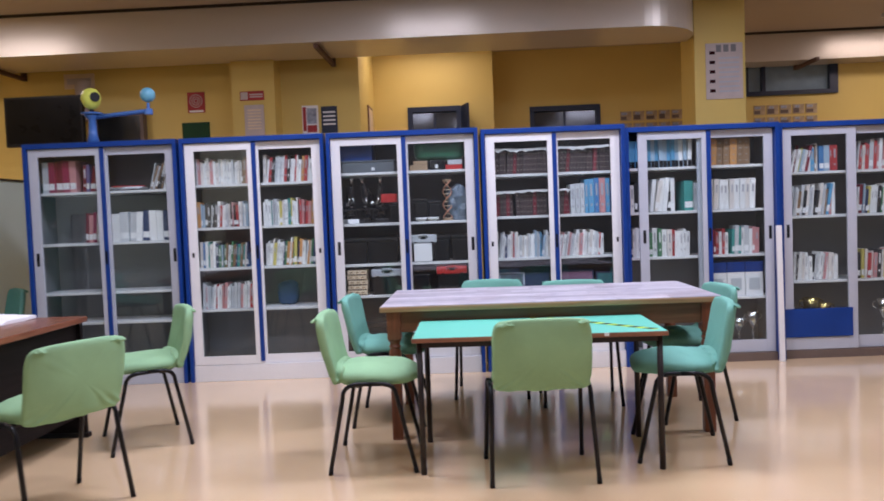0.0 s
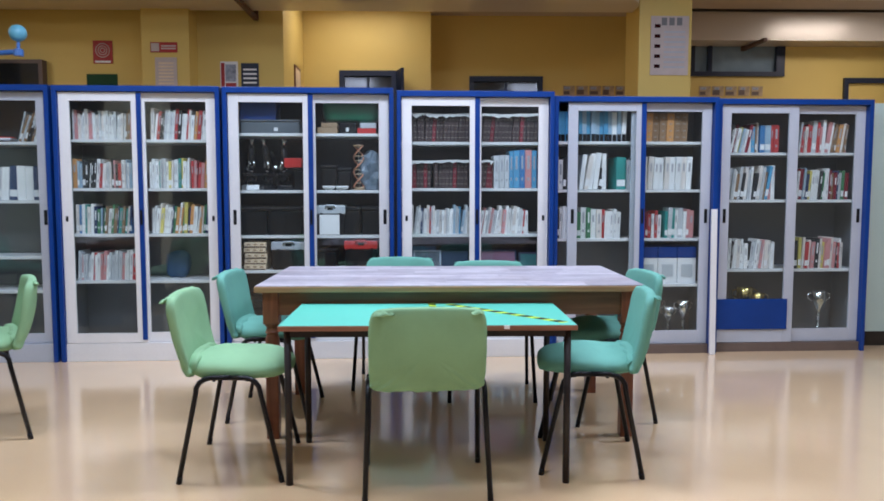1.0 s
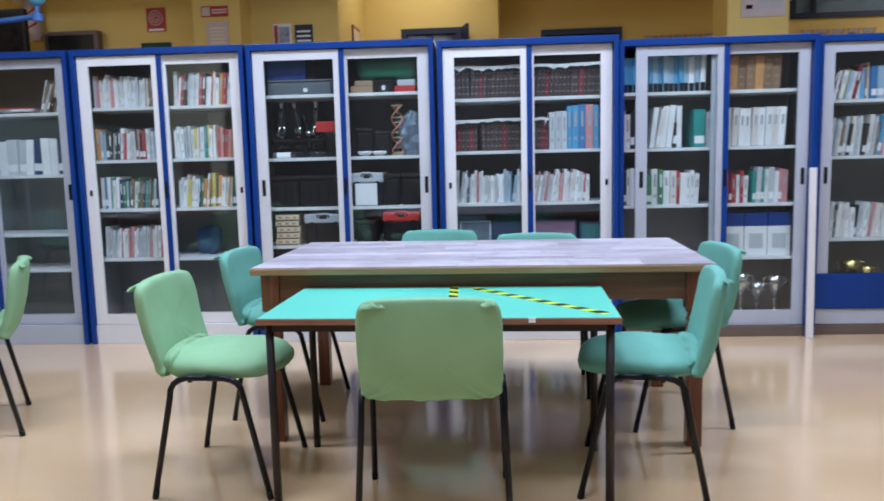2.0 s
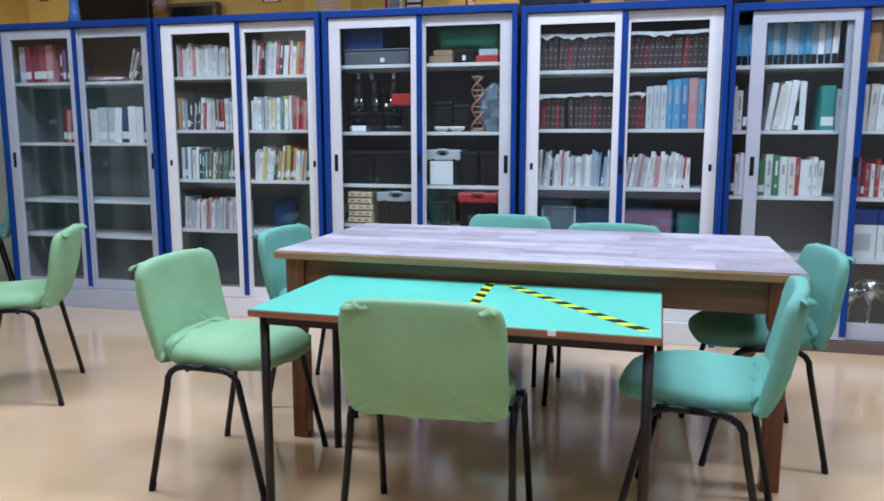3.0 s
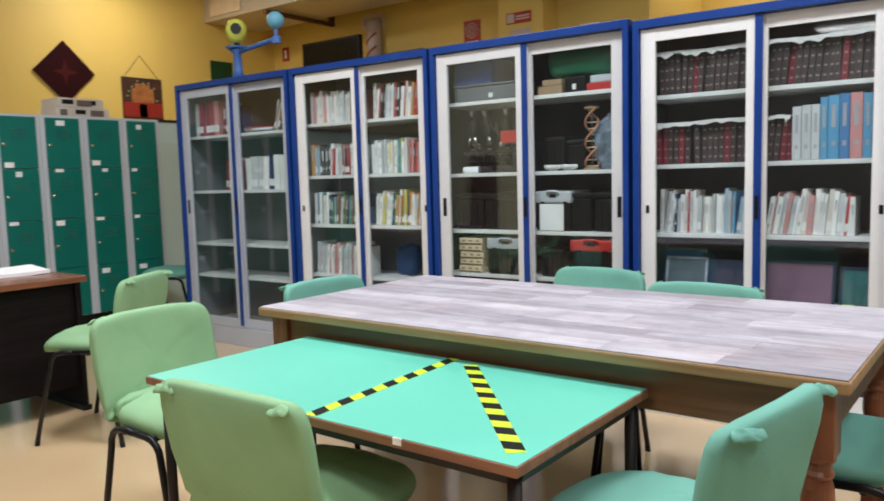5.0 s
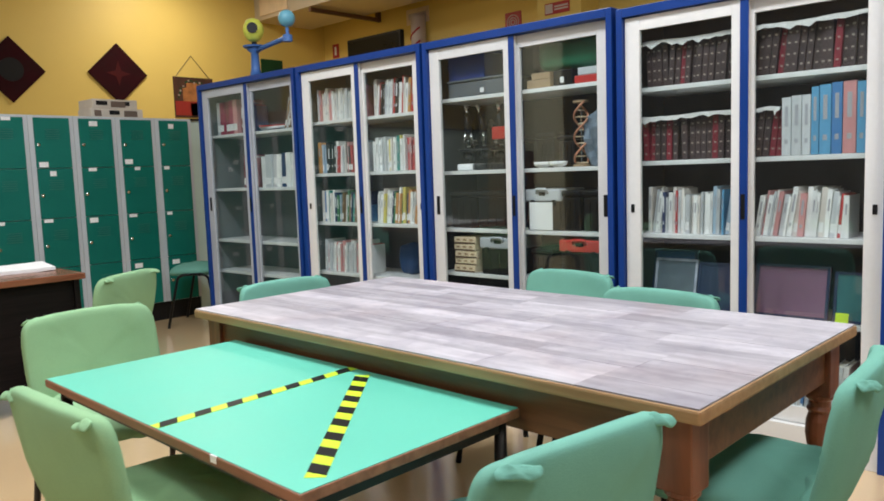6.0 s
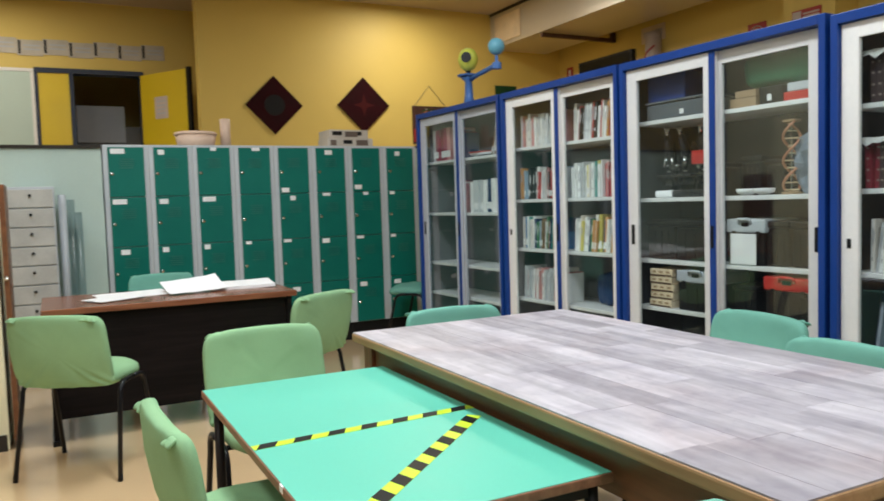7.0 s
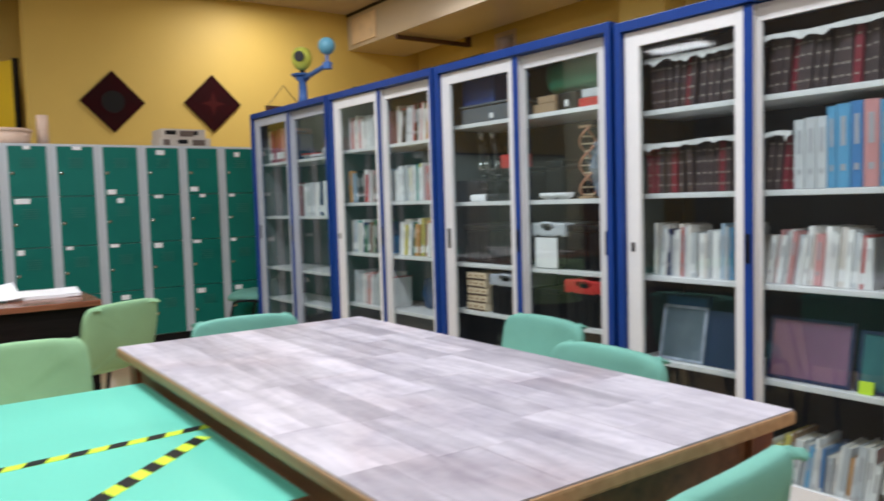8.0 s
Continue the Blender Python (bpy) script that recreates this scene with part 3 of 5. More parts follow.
row(1, 1.63, 0.44, 0.60, ["dark red", "navy", "violet"], (0.20, 0.24), (0.02, 0.04), 12, lean=2)
row(1, 1.63, 1.00, 1.19, ["white", "pale grey", "brown", "black"], (0.20, 0.24), (0.008, 0.018), 13, lean=14)
row(1, 1.20, 0.44, 0.60, ["cream", "dark red", "crimson", "pink"], (0.22, 0.26), (0.02, 0.045), 14, style=("label",), lean=3)
row(1, 1.20, 0.66, 1.16, ["white", "white", "pale grey", "navy", "white", "pink"], (0.235, 0.255), (0.045, 0.075), 15, style=("label",), word="box file", depth=0.24)
# encyclopedias and paperbacks
VOL = ["dark brown"] * 11 + ["dark red"] * 2 + ["red"]
row(4, 1.64, 0.10, 0.56, VOL, (0.195, 0.20), (0.0255, 0.028), 21, ("volume",), -1.5, "encyclopedia volume", 0.20)
row(4, 1.64, 0.62, 1.09, VOL, (0.195, 0.20), (0.0255, 0.028), 22, ("volume",), -1.5, "encyclopedia volume", 0.20)
row(4, 1.29, 0.09, 0.28, ["dark red", "dark red", "dark brown"], (0.195, 0.20), (0.0255, 0.028), 29, ("volume",), -1.5, "encyclopedia volume", 0.20)
row(4, 1.29, 0.285, 0.56, VOL, (0.195, 0.20), (0.0255, 0.028), 23, ("volume",), -1.5, "encyclopedia volume", 0.20)
row(4, 1.29, 0.62, 0.74, ["dark brown", "dark red"], (0.195, 0.20), (0.0255, 0.028), 24, ("volume",), -1.5, "encyclopedia volume", 0.20)
xx = 0.425 + 0.745
for col, t, h in (("pale grey", 0.038, 0.245), ("pale grey", 0.04, 0.25), ("pale grey", 0.034, 0.25), ("light blue", 0.03, 0.28), ("light blue", 0.045, 0.285), ("blue", 0.04, 0.29), ("pink", 0.05, 0.29), ("light blue", 0.035, 0.285), ("navy", 0.03, 0.23)):
    place_book(xx, 6.16, 1.2915, t, 0.21, h, col, "two", 0, "thick volume")
    xx += t + 0.002
row(4, 0.94, 0.10, 0.56, PALE + ["navy", "light blue"], (0.17, 0.225), (0.007, 0.022), 25, lean=1)
row(4, 0.94, 0.62, 1.02, PALE + ["navy", "red", "teal"], (0.17, 0.215), (0.008, 0.026), 26, lean=5)
row(4, 0.145, 0.10, 0.56, PALE + ["red", "navy"], (0.18, 0.24), (0.01, 0.03), 27, lean=2)
row(4, 0.145, 0.62, 1.09, MIX + ["black", "dark red"], (0.18, 0.25), (0.01, 0.035), 28, lean=2)
# half-open bookcase
row(5, 1.65, 0.04, 0.60, ["light blue", "light blue", "pale blue", "light blue", "white"], (0.225, 0.235), (0.030, 0.036), 31, ("base",), 0, "reference volume")
row(5, 1.65, 0.68, 1.12, ["brown", "brown", "brown", "orange"], (0.215, 0.225), (0.05, 0.06), 32, ("volume",), 0, "leather volume", 0.2)
row(5, 1.28, 0.03, 0.14, ["green", "dark red", "white", "black"], (0.22, 0.27), (0.02, 0.035), 33)
row(5, 1.28, 0.22, 0.46, ["white", "cream", "white", "pale grey", "black"], (0.25, 0.285), (0.025, 0.04), 34, ("label",), 7, "ring binder", 0.22)
place_book(1.66 + 0.475, 6.225, 1.2815, 0.075, 0.24, 0.25, "teal", "label", 0, "ring binder")
place_book(1.66 + 0.555, 6.225, 1.2815, 0.03, 0.20, 0.23, "pale grey", "plain")
row(5, 1.28, 0.67, 1.13, ["white", "cream", "white"], (0.245, 0.255), (0.038, 0.046), 35, ("plain",), 0, "uniform cloth volume", 0.2)
row(5, 0.90, 0.03, 0.15, ["white", "navy", "black", "white"], (0.22, 0.26), (0.015, 0.03), 36)
row(5, 0.90, 0.20, 0.56, ["green", "cream", "red", "white", "white", "white", "pale grey", "red"], (0.20, 0.24), (0.022, 0.045), 37)
row(5, 0.90, 0.67, 0.90, ["pink", "red", "teal", "white", "dark red"], (0.18, 0.23), (0.015, 0.035), 38)
row(5, 0.90, 0.90, 1.14, ["pink", "white", "blue", "dark red", "teal", "white", "pale grey"], (0.19, 0.24), (0.015, 0.04), 39, ("plain", "label"))
# the last bookcase
row(6, 1.57, 0.10, 0.38, MIX + ["black", "brown", "dark red"], (0.18, 0.24), (0.01, 0.03), 41, lean=6)
row(6, 1.57, 0.38, 0.54, ["pale blue", "blue", "red", "red"], (0.21, 0.24), (0.02, 0.05), 42)
row(6, 1.57, 0.70, 1.12, ["white", "cream", "red", "orange", "pink", "pale grey", "brown"], (0.20, 0.26), (0.012, 0.035), 43, lean=3)
row(6, 1.20, 0.09, 0.54, MIX + ["light blue", "black", "black", "navy"], (0.20, 0.27), (0.01, 0.03), 44, lean=4)
row(6, 1.20, 0.69, 1.12, MIX + ["black", "navy", "red", "green", "dark red", "brown"], (0.20, 0.25), (0.01, 0.03), 45, lean=3)
row(6, 0.65, 0.09, 0.54, PALE + ["orange", "dark red", "red", "pink", "black"], (0.20, 0.24), (0.01, 0.03), 46, lean=1)
row(6, 0.65, 0.69, 1.12, ["red", "navy", "black", "white", "yellow", "cream", "pink"], (0.20, 0.25), (0.012, 0.035), 47, lean=1)


verts, faces, slots, mats = [], [], [], []
for me, m in FAR_BOOKS:
    base = len(verts)
    verts += [m @ v.co for v in me.vertices]
    for f in me.polygons:
        faces.append([base + i for i in f.vertices])
        mt = me.materials[f.material_index]
        if mt not in mats:
            mats.append(mt)
        slots.append(mats.index(mt))
me = bpy.data.meshes.new("book_rows")
me.from_pydata(verts, [], faces)
for mt in mats:
    me.materials.append(mt)
me.polygons.foreach_set("material_index", slots)
tagged(new("book_rows", me), "rows of mixed paperbacks on the farther bookcase shelves", "books", kind="stuff")


# ---- what else stands in the bookcases ----
def torn_paper(x0, x1, z, seed):
    """White paper cover with a ragged hanging edge over a row of volumes."""
    rng = random.Random(seed)
    bm = bmesh.new()
    n = 18
    top, low, back = [], [], []
    for i in range(n + 1):
        x = x0 + (x1 - x0) * i / n
        zz = z + 0.003 * math.sin(i * 0.35 + seed) + rng.uniform(0, 0.003)
        top.append(bm.verts.new((x, 6.150, zz + 0.004)))
        back.append(bm.verts.new((x, 6.36, zz + 0.006)))
        low.append(bm.verts.new((x, 6.146, zz - rng.uniform(0.008, 0.020) - 0.018 * (rng.random() < 0.12))))
    for i in range(n):
        bm.faces.new((top[i], top[i + 1], back[i + 1], back[i]))
        bm.faces.new((low[i], low[i + 1], top[i + 1], top[i]))
    ob = solid("paper_cover", bm, mat("grey_paper", (0.62, 0.61, 0.60), 0.8, scale=25, vary=0.15), "torn white paper laid over the encyclopedias", "paper", "paper covers")
    ob.modifiers.new("thickness", "SOLIDIFY").thickness = 0.0015


torn_paper(0.425 + 0.10, 0.425 + 0.56, 1.64 + 0.206, 1)
torn_paper(0.425 + 0.62, 0.425 + 1.09, 1.64 + 0.206, 2)
torn_paper(0.425 + 0.09, 0.425 + 0.56, 1.29 + 0.206, 3)
torn_paper(0.425 + 0.62, 0.425 + 0.74, 1.29 + 0.206, 4)


def crate(x, y, z, w, d, h, m, label, lid=None, lid_label="", category="box", handle=True, ribs=True):
    c = thing("storage_box", label, category, "", pose(x, y, z + 0.001))
    cut = h * (0.70 if lid else 0.84)
    bm = bmesh.new()
    box(bm, 0, w, 0, d, 0, cut, bevel=0.008)
    if ribs:
        for k in range(1, 4):
            box(bm, w * k / 4 - 0.006, w * k / 4 + 0.006, -0.005, 0.001, h * 0.08, cut * 0.85)
    part("body", bm, m, c)
    bm = box(bmesh.new(), -0.008, w + 0.008, -0.008, d + 0.008, cut + 0.001, h, bevel=0.010)
    top = part("lid", bm, lid or m, c, lid_label)
    if handle and lid:
        bm = tube(bmesh.new(), [(w * 0.33, -0.006, h * 0.90), (w * 0.36, -0.018, h * 1.0), (w * 0.64, -0.018, h * 1.0), (w * 0.67, -0.006, h * 0.90)], 0.008, 6)
        part("handle", bm, lid, top, smooth=True)
        part("grip_recess", abox(w * 0.40, w * 0.60, -0.0095, -0.007, h * 0.84, h * 0.93), M_BLACK, top, "dark grip recess")
        for xl in (0.14, 0.80):
            part("latch", abox(w * xl, w * xl + 0.022, -0.012, -0.002, h * 0.60, h * 0.74, bevel=0.002), M_BLACK, c, "black latch")
    return c


X3, Y3 = -0.845, 6.17
crate(X3 + 0.10, Y3 + 0.02, 1.70 + 0.102, 0.27, 0.25, 0.17, mat("bin_blue", (0.014, 0.055, 0.24), 0.4), "dark blue plastic bin on a grey case", handle=False, ribs=False)
crate(X3 + 0.11, Y3, 1.70, 0.44, 0.27, 0.10, mat("grey_case", (0.11, 0.125, 0.14), 0.5), "flat grey plastic case on the top shelf", handle=False, ribs=False)
tub = thing("plastic_tub", "rounded green plastic tub stacked on small cartons", "box", "", pose(X3 + 0.93, Y3 + 0.15, 1.782))
part("body", pad(bmesh.new(), 0.215, 0.13, 0.085, 0.45, 0.4, lambda p: Vector((p.x * (1 + 0.5 * p.z), p.y, p.z + 0.086)), 40, 14), M_GREENBOX, tub, smooth=True)
part("rim", abox(-0.222, 0.222, -0.137, 0.137, 0.168, 0.180, bevel=0.005), M_GREENBOX, tub, "green rim")
for a, b, z, h, m, text in ((0.68, 0.83, 0, 0.045, M_BROWNBOX, "small brown carton under the green tub"), (0.71, 0.83, 0.046, 0.034, M_BROWNBOX, "small brown carton under the green tub"), (0.85, 0.97, 0, 0.08, M_BLACK, "small black box under the green tub"), (0.98, 1.12, 0, 0.04, M_RED, "flat red box on the top shelf"), (1.0, 1.12, 0.041, 0.038, M_LGREY, "flat pale box on the red box")):
    solid("carton", abox(0, b - a, 0, 0.16, 0, h, bevel=0.004), m, text, "box", "", pose(X3 + a, Y3, 1.701 + z))
solid("label_tag", abox(0, 0.022, 0, 0.002, 0, 0.030), M_PAPER, "small white tag on the black box", "tag", "", pose(X3 + 0.895, Y3 - 0.003, 1.715))
solid("label_tag", abox(0, 0.028, 0, 0.002, 0, 0.026), M_PAPER, "small white tag on the grey case", "tag", "", pose(X3 + 0.36, Y3 - 0.010, 1.716))


M_DARKGEAR = mat("dark_gear", (0.012, 0.012, 0.014), 0.28, scale=9, vary=0.2)


def microscope(x, y, z, turn, pale):
    s = thing("microscope", "black laboratory microscope with a white base" if pale else "black laboratory microscope with a dark base", "microscope", "microscopes", pose(x, y, z + 0.001, 0, 0, turn) @ Matrix.Diagonal((1.05, 1.05, 1.12, 1)))
    part("base", abox(-0.055, 0.055, -0.08, 0.08, 0, 0.035, bevel=0.012), M_PAPER if pale else M_DARKGEAR, s)
    for sd in (-1, 1):
        part("objective", tube(bmesh.new(), [(0.026 * sd, -0.016, 0.150), (0.012 * sd, -0.014, 0.195)], [0.006, 0.012], 10), M_CHROME, s, "metal objective", smooth=True)
    part("condenser", lathe(bmesh.new(), [(0.030, 0.060), (0.034, 0.075), (0.020, 0.098)], 14), M_DARKGEAR, s, smooth=True)
    for sd in (-1, 1):
        part("focus_wheel", tube(bmesh.new(), [(sd * 0.036, 0.062, 0.085), (sd * 0.052, 0.062, 0.085)], 0.024, 14), M_DARKGEAR, s, "ribbed black focus wheel", smooth=True)
    bm = tube(bmesh.new(), [(0, 0.06, 0.03), (0, 0.075, 0.12), (0, 0.06, 0.21), (0, 0.02, 0.26)], [0.022, 0.02, 0.02, 0.018], 8)
    part("arm", bm, M_DARKGEAR, s, smooth=True)
    part("stage", abox(-0.05, 0.05, -0.06, 0.05, 0.10, 0.112, bevel=0.003), M_DARKGEAR, s)
    # white objective: the glint on the black microscope, put into its colour
    part("objective", tube(bmesh.new(), [(0.0, -0.01, 0.125), (0.0, -0.012, 0.16)], [0.010, 0.014], 10), M_PAPER, s, "objective whitened as a glint", smooth=True)
    bm = tube(bmesh.new(), [(0, -0.01, 0.13), (0, -0.01, 0.22), (0, -0.03, 0.30)], [0.012, 0.024, 0.017], 10)
    part("tube", bm, M_DARKGEAR, s, smooth=True)
    bm = tube(bmesh.new(), [(-0.035, 0.06, 0.15), (0.035, 0.06, 0.15)], 0.018, 10)
    part("focus_knob", bm, M_CHROME, s, "metal focus knob", smooth=True)
    part("eyepiece", tube(bmesh.new(), [(0, -0.03, 0.30), (0, -0.045, 0.345)], 0.013, 10), M_CHROME, s, "metal eyepiece", smooth=True)


for xm, tn in ((0.16, 25), (0.29, -40), (0.41, 15)):
    microscope(X3 + xm, Y3 + 0.12, 1.275, tn, xm < 0.2)
solid("carton", abox(0, 0.13, 0, 0.10, 0, 0.07, bevel=0.004), M_RED, "small red box resting on a black case", "box", "", pose(X3 + 0.43, Y3, 1.446))
crate(X3 + 0.50, Y3 + 0.01, 1.275, 0.10, 0.16, 0.17, M_BLACK, "black instrument case on the shelf", handle=False)
crate(X3 + 0.70, Y3 + 0.06, 1.275, 0.11, 0.14, 0.19, M_BLACK, "black instrument case on the shelf", handle=False)
crate(X3 + 0.825, Y3 + 0.08, 1.275, 0.10, 0.14, 0.17, M_BLACK, "black instrument case on the shelf", handle=False)
for xm in (0.76, 0.86):
    solid("dish", lathe(bmesh.new(), [(0.02, 0), (0.045, 0.012), (0.05, 0.03), (0.046, 0.032), (0.018, 0.006)], 16), M_PAPER, "small white laboratory dish", "dish", "laboratory dishes", pose(X3 + xm, Y3 + 0.02, 1.276), True)
# helix model
hel = thing("helix_model", "orange and cream double helix model on a stand", "model", "", pose(X3 + 0.985, Y3 + 0.05, 1.276))
part("base", lathe(bmesh.new(), [(0.045, 0), (0.045, 0.01), (0.01, 0.016)], 16), M_BROWNBOX, hel)
part("rod", tube(bmesh.new(), [(0, 0, 0.01), (0, 0, 0.33)], 0.004, 6), M_CHROME, hel)
part("cap", lathe(bmesh.new(), [(0.012, 0.328), (0.04, 0.332), (0.04, 0.342), (0.01, 0.346)], 16), M_BROWNBOX, hel)
M_HELIX = mat("helix_orange", (0.55, 0.24, 0.14), 0.5)
for ph in (0, math.pi):
    part("strand", tube(bmesh.new(), [(0.036 * math.cos(ph + k * 0.24), 0.036 * math.sin(ph + k * 0.24), 0.02 + k * 0.0085) for k in range(38)], 0.006, 6), M_HELIX, hel, smooth=True)
for k in range(0, 38, 4):
    a = k * 0.24
    part("rung", tube(bmesh.new(), [(0.04 * math.cos(a), 0.04 * math.sin(a), 0.02 + k * 0.0085), (-0.04 * math.cos(a), -0.04 * math.sin(a), 0.02 + k * 0.0085)], 0.004, 5), M_CREAM, hel)
bm = pad(bmesh.new(), 0.085, 0.07, 0.15, 0.7, 0.7, lambda p: p + 0.03 * noise.noise_vector(p * 16))
solid("plastic_bag", bm, mat("bag_film", (0.17, 0.22, 0.28), 0.28, scale=12, vary=0.35), "grey-blue crumpled plastic bag on the shelf", "bag", "", pose(X3 + 1.08, Y3 + 0.10, 1.42), False)
for xm, wm in ((0.09, 0.20), (0.30, 0.25), (0.86, 0.13), (1.01, 0.15)):
    crate(X3 + xm, Y3 + 0.02, 0.935, wm, 0.26, 0.215, M_BLACK, "black plastic crate on the shelf", handle=False)
crate(X3 + 0.665, Y3, 0.935, 0.21, 0.24, 0.225, M_BLACK, "black tool case with a grey lid and a paper sheet", M_LGREY, "grey lid")
solid("paper_sheet", abox(0, 0.15, 0, 0.002, 0, 0.15), M_PAPER, "white paper sheet on the tool case", "paper", "", pose(X3 + 0.69, Y3 - 0.016, 0.94))
for k in range(5):
    ct = thing("carton", "flat cream carton with dark seams in a stack", "box", "stacked cartons", pose(X3 + 0.115 + 0.005 * (k % 3), Y3 + 0.004 * (k % 2), 0.6715 + k * 0.0425, 0, 0, (k % 3) * 1.5 - 1.5))
    part("body", abox(0, 0.165, 0, 0.2, 0, 0.041, bevel=0.003), M_CREAM, ct)
    part("seam", abox(0.004, 0.161, -0.0015, 0.001, 0.002, 0.010), M_RUST, ct, "dark lower seam")
    for q in range(3):
        part("print", abox(0.02 + 0.05 * q, 0.045 + 0.05 * q, -0.0015, 0.001, 0.018, 0.030), M_BROWNBOX, ct)
crate(X3 + 0.33, Y3, 0.67, 0.25, 0.24, 0.215, M_BLACK, "black tool box with a grey lid", M_GREY, "grey lid")
crate(X3 + 0.68, Y3 + 0.02, 0.67, 0.13, 0.22, 0.16, M_BLACK, "black plastic box on the shelf", handle=False)
crate(X3 + 0.88, Y3, 0.67, 0.24, 0.24, 0.22, M_BLACK, "black tool box with a red lid", M_RED, "red lid")
crate(X3 + 0.12, Y3, 0.14, 0.38, 0.26, 0.30, M_BLACK, "black plastic crate on the bottom shelf", handle=False)
crate(X3 + 0.70, Y3, 0.14, 0.38, 0.26, 0.26, M_BROWNBOX, "brown carton on the bottom shelf", handle=False)

# folders and framed boards in the encyclopedia bookcase
M_SLEEVE, M_NAVY, M_FOLDBLUE = mat("grey_sleeve", (0.11, 0.14, 0.17), 0.25, scale=9, vary=0.3), mat("navy_folder", (0.012, 0.026, 0.075), 0.4), mat("blue_folder", (0.010, 0.07, 0.20), 0.4)
M_PINK = mat("pink_folder", (0.20, 0.095, 0.16), 0.5)
for a, w, h, m, text in ((0.095, 0.22, 0.275, M_FOLDBLUE, "blue folder leaning on the back panel"), (0.13, 0.215, 0.235, M_SLEEVE, "clear grey sleeve leaning on the shelf"), (0.35, 0.20, 0.225, M_NAVY, "dark blue folder leaning on the shelf"), (0.62, 0.31, 0.235, M_PINK, "pink framed board leaning on the shelf"), (0.95, 0.15, 0.215, mat("teal_folder", (0.02, 0.14, 0.15), 0.5), "teal folder leaning on the shelf")):
    fold = thing("folder", text, "folder", "folders", pose(0.425 + a, 6.19 + (0.05 if a == 0.095 else 0), 0.582, -12, 0, 0))
    bm = bmesh.new()
    box(bm, 0, w, 0, 0.012, 0, h, bevel=0.003)
    part("cover", bm, m, fold)
    bm = bmesh.new()
    for q in ((0, w, 0, 0.012), (0, w, h - 0.012, h), (0, 0.012, 0.012, h - 0.012), (w - 0.012, w, 0.012, h - 0.012)):
        box(bm, q[0], q[1], -0.004, 0.0005, q[2], q[3])
    part("rim", bm, M_NAVY if m is not M_SLEEVE else M_SLATE, fold)

solid("label_tag", abox(0, 0.05, 0, 0.002, 0, 0.045), M_YTAPE, "yellow paper tag leaning on the teal folder", "tag", "", pose(0.425 + 0.965, 6.172, 0.581, -12, 0, 0))

# blue-and-white boxes and trophies in the half-open bookcase
for k in range(3):
    bx = thing("archive_box", "white archive box with a blue top band", "box", "archive boxes", pose(1.66 + 0.67 + k * 0.155, 6.235, 0.5415))
    part("body", abox(0, 0.15, 0, 0.25, 0, 0.20, bevel=0.003), M_PAPER, bx)
    part("band", abox(0, 0.15, -0.002, 0.25, 0.2005, 0.29, bevel=0.003), M_BLUE, bx, "blue top")
    part("label", abox(0.03, 0.12, -0.003, 0, 0.05, 0.15), M_LGREY, bx, "grey printed label")


def trophy(x, y, z, s=1.0, m=M_CHROME):
    t = thing("trophy", "silver cup trophy on a dark base", "trophy", "trophies", pose(x, y, z + 0.001) @ Matrix.Diagonal((s, s, s, 1)))
    part("base", lathe(bmesh.new(), [(0.05, 0), (0.05, 0.05), (0.04, 0.06)], 18), M_BLACK, t)
    part("cup", lathe(bmesh.new(), [(0.035, 0.06), (0.012, 0.08), (0.010, 0.15), (0.020, 0.16), (0.010, 0.17), (0.014, 0.20), (0.045, 0.25), (0.055, 0.33), (0.05, 0.33), (0.038, 0.26)], 18), m, t, smooth=True)
    for sd in (-1, 1):
        part("handle", tube(bmesh.new(), [(sd * 0.045, 0, 0.26), (sd * 0.08, 0, 0.28), (sd * 0.08, 0, 0.31), (sd * 0.052, 0, 0.32)], 0.005, 6), m, t, smooth=True)


for xt, s in ((0.72, 0.85), (0.83, 1.0), (0.94, 0.8), (1.06, 0.95)):
    trophy(1.66 + xt, 6.30, 0.075, s)
trophy(2.90 + 0.96, 6.34, 0.075, 1.15)
M_GOLDCUP = mat("gold_cup", (0.55, 0.42, 0.15), 0.25, metal=1.0)
trophy(2.90 + 0.34, 6.34, 0.075, 1.25, M_GOLDCUP)
trophy(2.90 + 0.46, 6.37, 0.075, 1.1, M_GOLDCUP)
# blue bag in the paperback bookcase
bm = pad(bmesh.new(), 0.09, 0.06, 0.10, 0.6, 0.7, lambda p: p + 0.02 * noise.noise_vector(p * 14))
solid("cloth_bag", bm, mat("bag_blue", (0.010, 0.045, 0.13), 0.6), "dark blue crumpled bag on the shelf", "bag", "", pose(-1.27, 6.36, 0.703), True)
# magazines in the sparse bookcase
for k in range(4):
    solid("magazine", abox(-0.13, 0.13, -0.09, 0.09, 0, 0.010), (M_MAROON, M_LGREY, M_PAPER, M_SIGNRED)[k], "magazine lying in a loose stack", "magazine", "loose magazines", pose(-2.58, 6.30, 1.6315 + k * 0.0105, 0, 0, k * 11 - 14))


# ---- chairs ----
HERE = LEVEL


